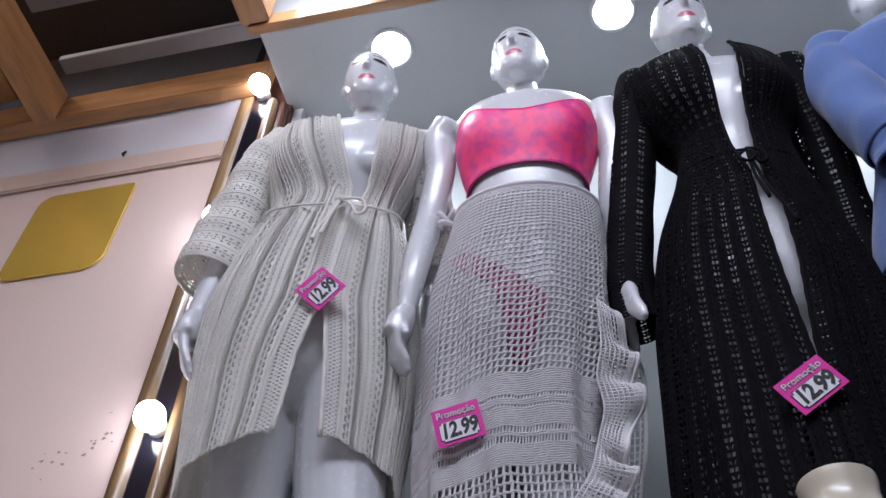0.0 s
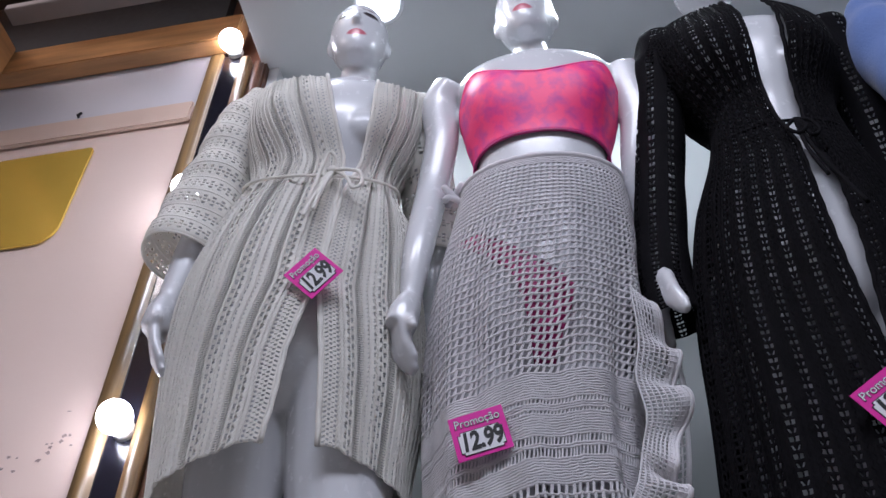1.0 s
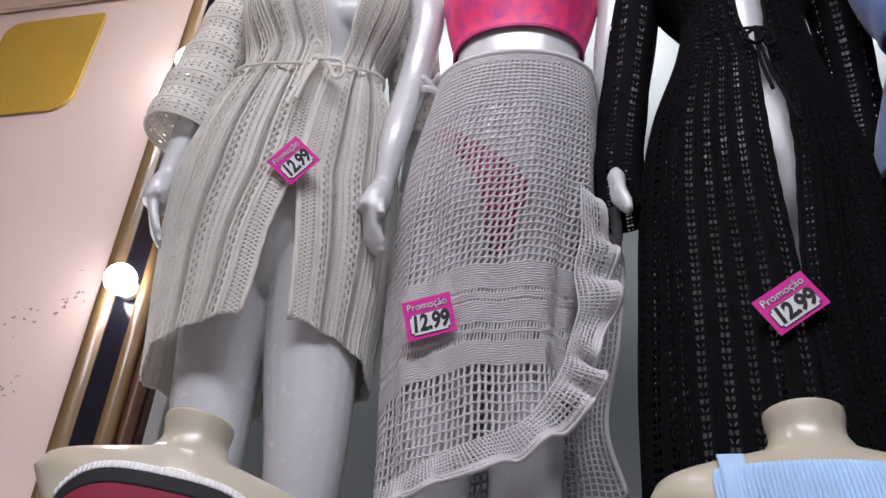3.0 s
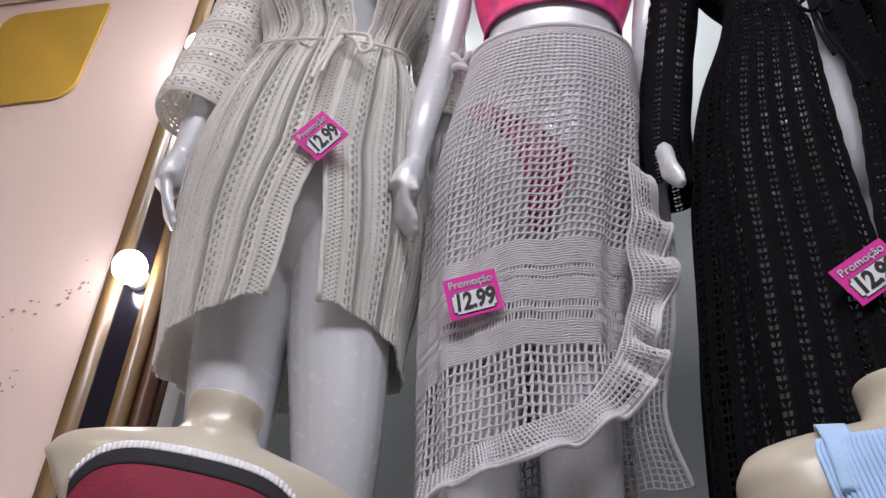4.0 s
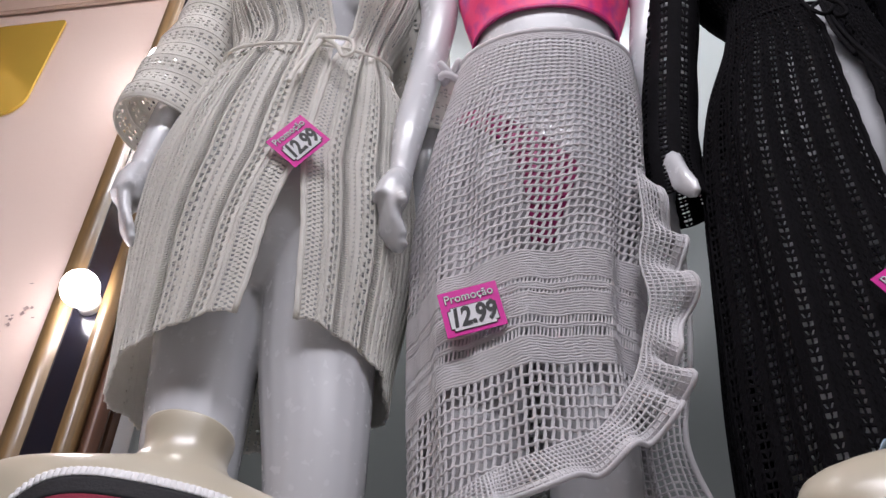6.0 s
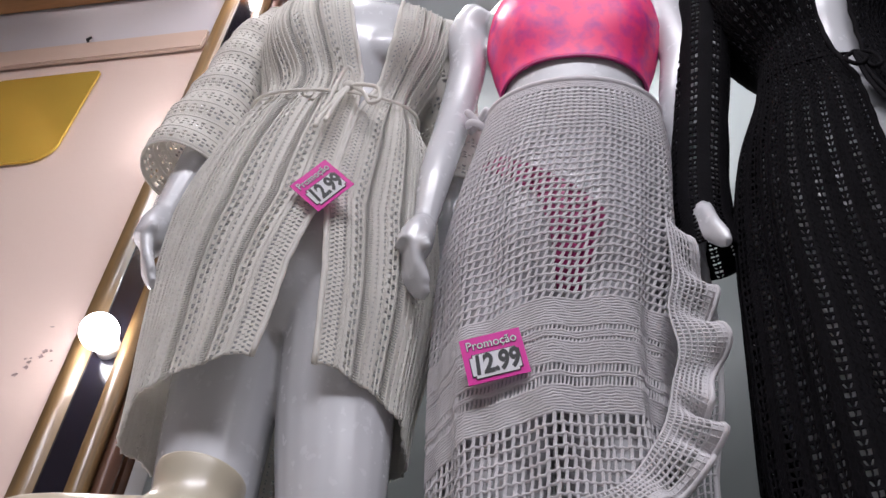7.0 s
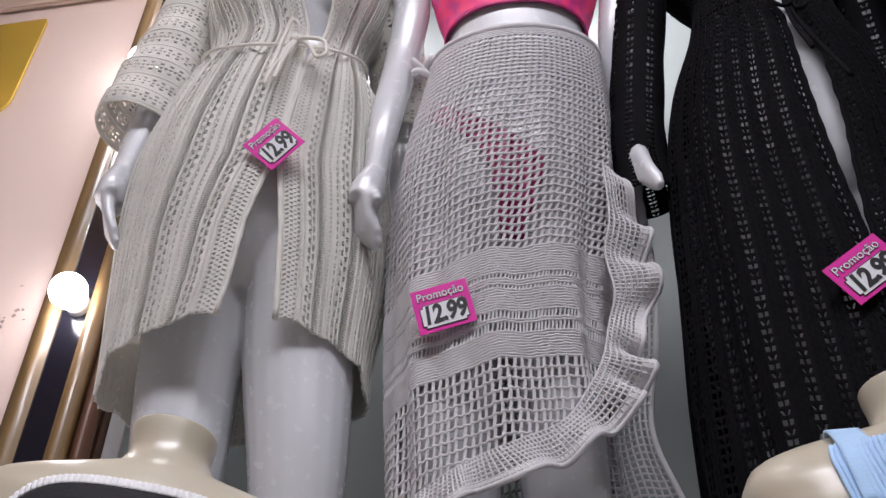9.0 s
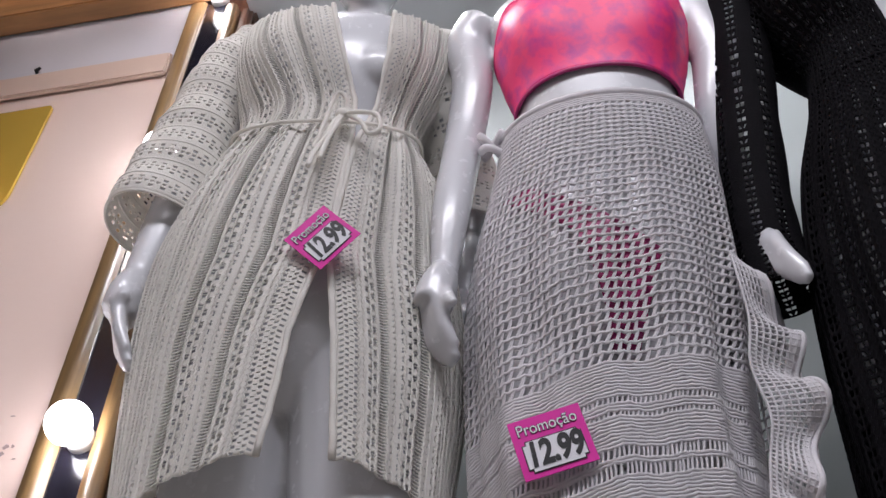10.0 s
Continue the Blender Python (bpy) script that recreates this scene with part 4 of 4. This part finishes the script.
def chest_sheet(r, top, z_low, half, ribs=0.0, lift=0.006, nu=120, nv=60):
    out = np.zeros((nv + 1, nu + 1, 3))
    for i in range(nu + 1):
        th = -half + 2 * half * i / nu
        for j in range(nv + 1):
            z = top(th) + (z_low - top(th)) * j / nv
            out[j, i] = r.point(th, z, lift + ribs * math.sin(i * math.pi / 2))
            out[j, i, 2] += r.lean * (r.at(z)[2] + lift) * math.sin(th)
    return out


form_a, RA = bust(-0.648, 1.07, -0.018, 20, "beige headless bust form in a dark red top", -0.11)
top_a = thing("red_top", "dark red top with black and white neck bands", "top")
edge = lambda th: 2.13 - 0.2 * abs(th + 0.04) ** 4
knit("neck_rib", chest_sheet(RA, edge, 1.95, 0.76, 0.0012, 0.007, 200, 60)[:5], lambda i, j: None, WRIB, top_a, "white ribbed neck edge", 0.003)
knit("neck_band", chest_sheet(RA, lambda t: edge(t) - 0.012, 1.85, 0.76, 0, 0.0065)[:6], lambda i, j: None, JET, top_a, "black neck band", 0.003)
knit("front", chest_sheet(RA, lambda t: edge(t) - 0.028, 1.61, 0.76, 0, 0.006), lambda i, j: None, RED, top_a, "dark red jersey", 0.003)
form_b, RB = bust(0.167, 1.07, -0.034, 4, "beige headless bust form in a sky-blue ribbed top")
top_b = thing("ribbed_top", "sky-blue ribbed sleeveless top", "top")
knit("front", chest_sheet(RB, lambda t: 2.124 - 0.01 * abs(t) ** 2, 1.6, 0.68, 0.0022, 0.008, 200, 60), lambda i, j: None, SKY, top_b, "", 0.003)
for s in (-1, 1):
    line = [RB.point(float(RB.theta(0.165 + s * 0.093, z)), z, 0.009) for z in (2.05, 2.085, 2.11, 2.13, 2.145)] + [np.array([0.165 + s * 0.088, 1.065, 2.163]), np.array([0.165 + s * 0.085, 1.11, 2.155])]
    sg = np.array([[q + np.array([0.015 * (2 * i / 6 - 1), 0, 0]) for i in range(7)] for q in smooth_path(line, 30)])
    knit("strap", sg, lambda i, j: None, SKY, top_b, "", 0.003)


# ---- price tags ----
def writing(name, text, size, at, material, parent, grow=0.0, shear=0.0, wide=1.0):
    c = bpy.data.curves.new(name, "FONT")
    c.body, c.size, c.align_x, c.align_y, c.offset, c.shear, c.extrude = text, size, "CENTER", "CENTER", grow, shear, 0.00015
    c.materials.append(material)
    ob = new(name, c)
    ob.parent = parent
    ob.location, ob.scale = at, (wide, 1, 1)
    return ob


def price_tag(at, w, h, angle, tilt, yaw, label):
    t = thing("price_tag", label, "price tag", "promotion price tags")
    t.matrix_world = pose(*at, 90 + tilt, 0, yaw) @ pose(0, 0, 0, 0, 0, angle)
    part("card", box(-w / 2, w / 2, -h / 2, h / 2, -0.0008, 0.0, 0.0003), CARD, t, smooth=False)
    bm = box(-w * 0.41, w * 0.41, -h * 0.42, h * 0.12, 0.0002, 0.0008, 0)
    bmesh.ops.bevel(bm, geom=[e for e in bm.edges if abs(e.verts[0].co.z - e.verts[1].co.z) > 1e-5], offset=0.004, segments=4, affect="EDGES")
    part("price_field_rim", bm, INK, t, smooth=False)
    bm = box(-w * 0.395, w * 0.395, -h * 0.40, h * 0.10, 0.0009, 0.0014, 0)
    bmesh.ops.bevel(bm, geom=[e for e in bm.edges if abs(e.verts[0].co.z - e.verts[1].co.z) > 1e-5], offset=0.004, segments=4, affect="EDGES")
    part("price_field", bm, PAPER, t, "white laminated field", smooth=False)
    writing("heading_outline", "Promoção", h * 0.27, (0, h * 0.3, 0.0006), INK, t, 0.0006, 0, w / h * 0.74)
    writing("heading", "Promoção", h * 0.27, (0, h * 0.3, 0.0012), PAPER, t, 0.0, 0, w / h * 0.74)
    writing("price", "12,99", h * 0.56, (0, -h * 0.15, 0.0018), INK, t, 0.0015, 0.12, w / h * 0.62)
    return t


price_tag((-0.5895, 1.084, 2.742), 0.068, 0.070, 44, 12, 2, "magenta promotion tag on the cream cardigan")
price_tag((-0.339, 1.134, 2.44), 0.077, 0.067, 12, 8, 0, "magenta promotion tag on the net skirt")
price_tag((0.181, 1.098, 2.408), 0.085, 0.061, 33, 8, 0, "magenta promotion tag on the black dress")

# ---- small marks on the wall ----
hook = thing("wall_nail", "small dark nail stub in the grey wall band", "nail")
bm = bmesh.new()
tube(bm, [(-1.345, WALL_Y + 0.002, 3.628), (-1.345, WALL_Y - 0.006, 3.629), (-1.334, WALL_Y - 0.009, 3.632)], [0.004, 0.004, 0.003], 8)
part("nail", bm, INK, hook)


def scuff(x, z, w, h, n, seed, label):
    """A thin patch of worn paint with a ragged outline."""
    rnd = random.Random(seed)
    bm = bmesh.new()
    for k in range(n):
        cx, cz, r = x + rnd.uniform(-w, w), z + rnd.uniform(-h, h), rnd.uniform(0.15, 0.5) if n == 1 else rnd.uniform(0.05, 0.24)
        vs = [bm.verts.new((cx + w * r * rnd.uniform(0.3, 1) * math.cos(a), WALL_Y - 0.0015, cz + h * r * rnd.uniform(0.2, 1) * math.sin(a))) for a in np.linspace(0, 2 * math.pi, 11, endpoint=False)]
        f = bm.faces.new(vs[::-1])
        ex = bmesh.ops.extrude_face_region(bm, geom=[f])
        for v in ex["geom"]:
            if isinstance(v, bmesh.types.BMVert):
                v.co.y -= 0.0004
    return tagged(part("wall_scuff", bm, SCUFF, smooth=False), label, "scuff", "scuffs on the wall")


scuff(-1.07, 2.687, 0.022, 0.0035, 1, 3, "thin dark line of old tape on the pink wall")
scuff(-1.085, 2.612, 0.03, 0.024, 9, 5, "brown specks of torn paint on the pink wall")
scuff(-1.178, 2.585, 0.032, 0.02, 8, 8, "brown specks beside a larger scuff on the pink wall")
scuff(-1.18, 2.545, 0.012, 0.012, 1, 9, "dark brown chip in the pink wall")
scuff(-1.14, 2.455, 0.026, 0.004, 1, 12, "thin brown scratch in the pink wall")
scuff(-1.15, 2.425, 0.024, 0.026, 10, 14, "brown smudge of worn paint on the pink wall")
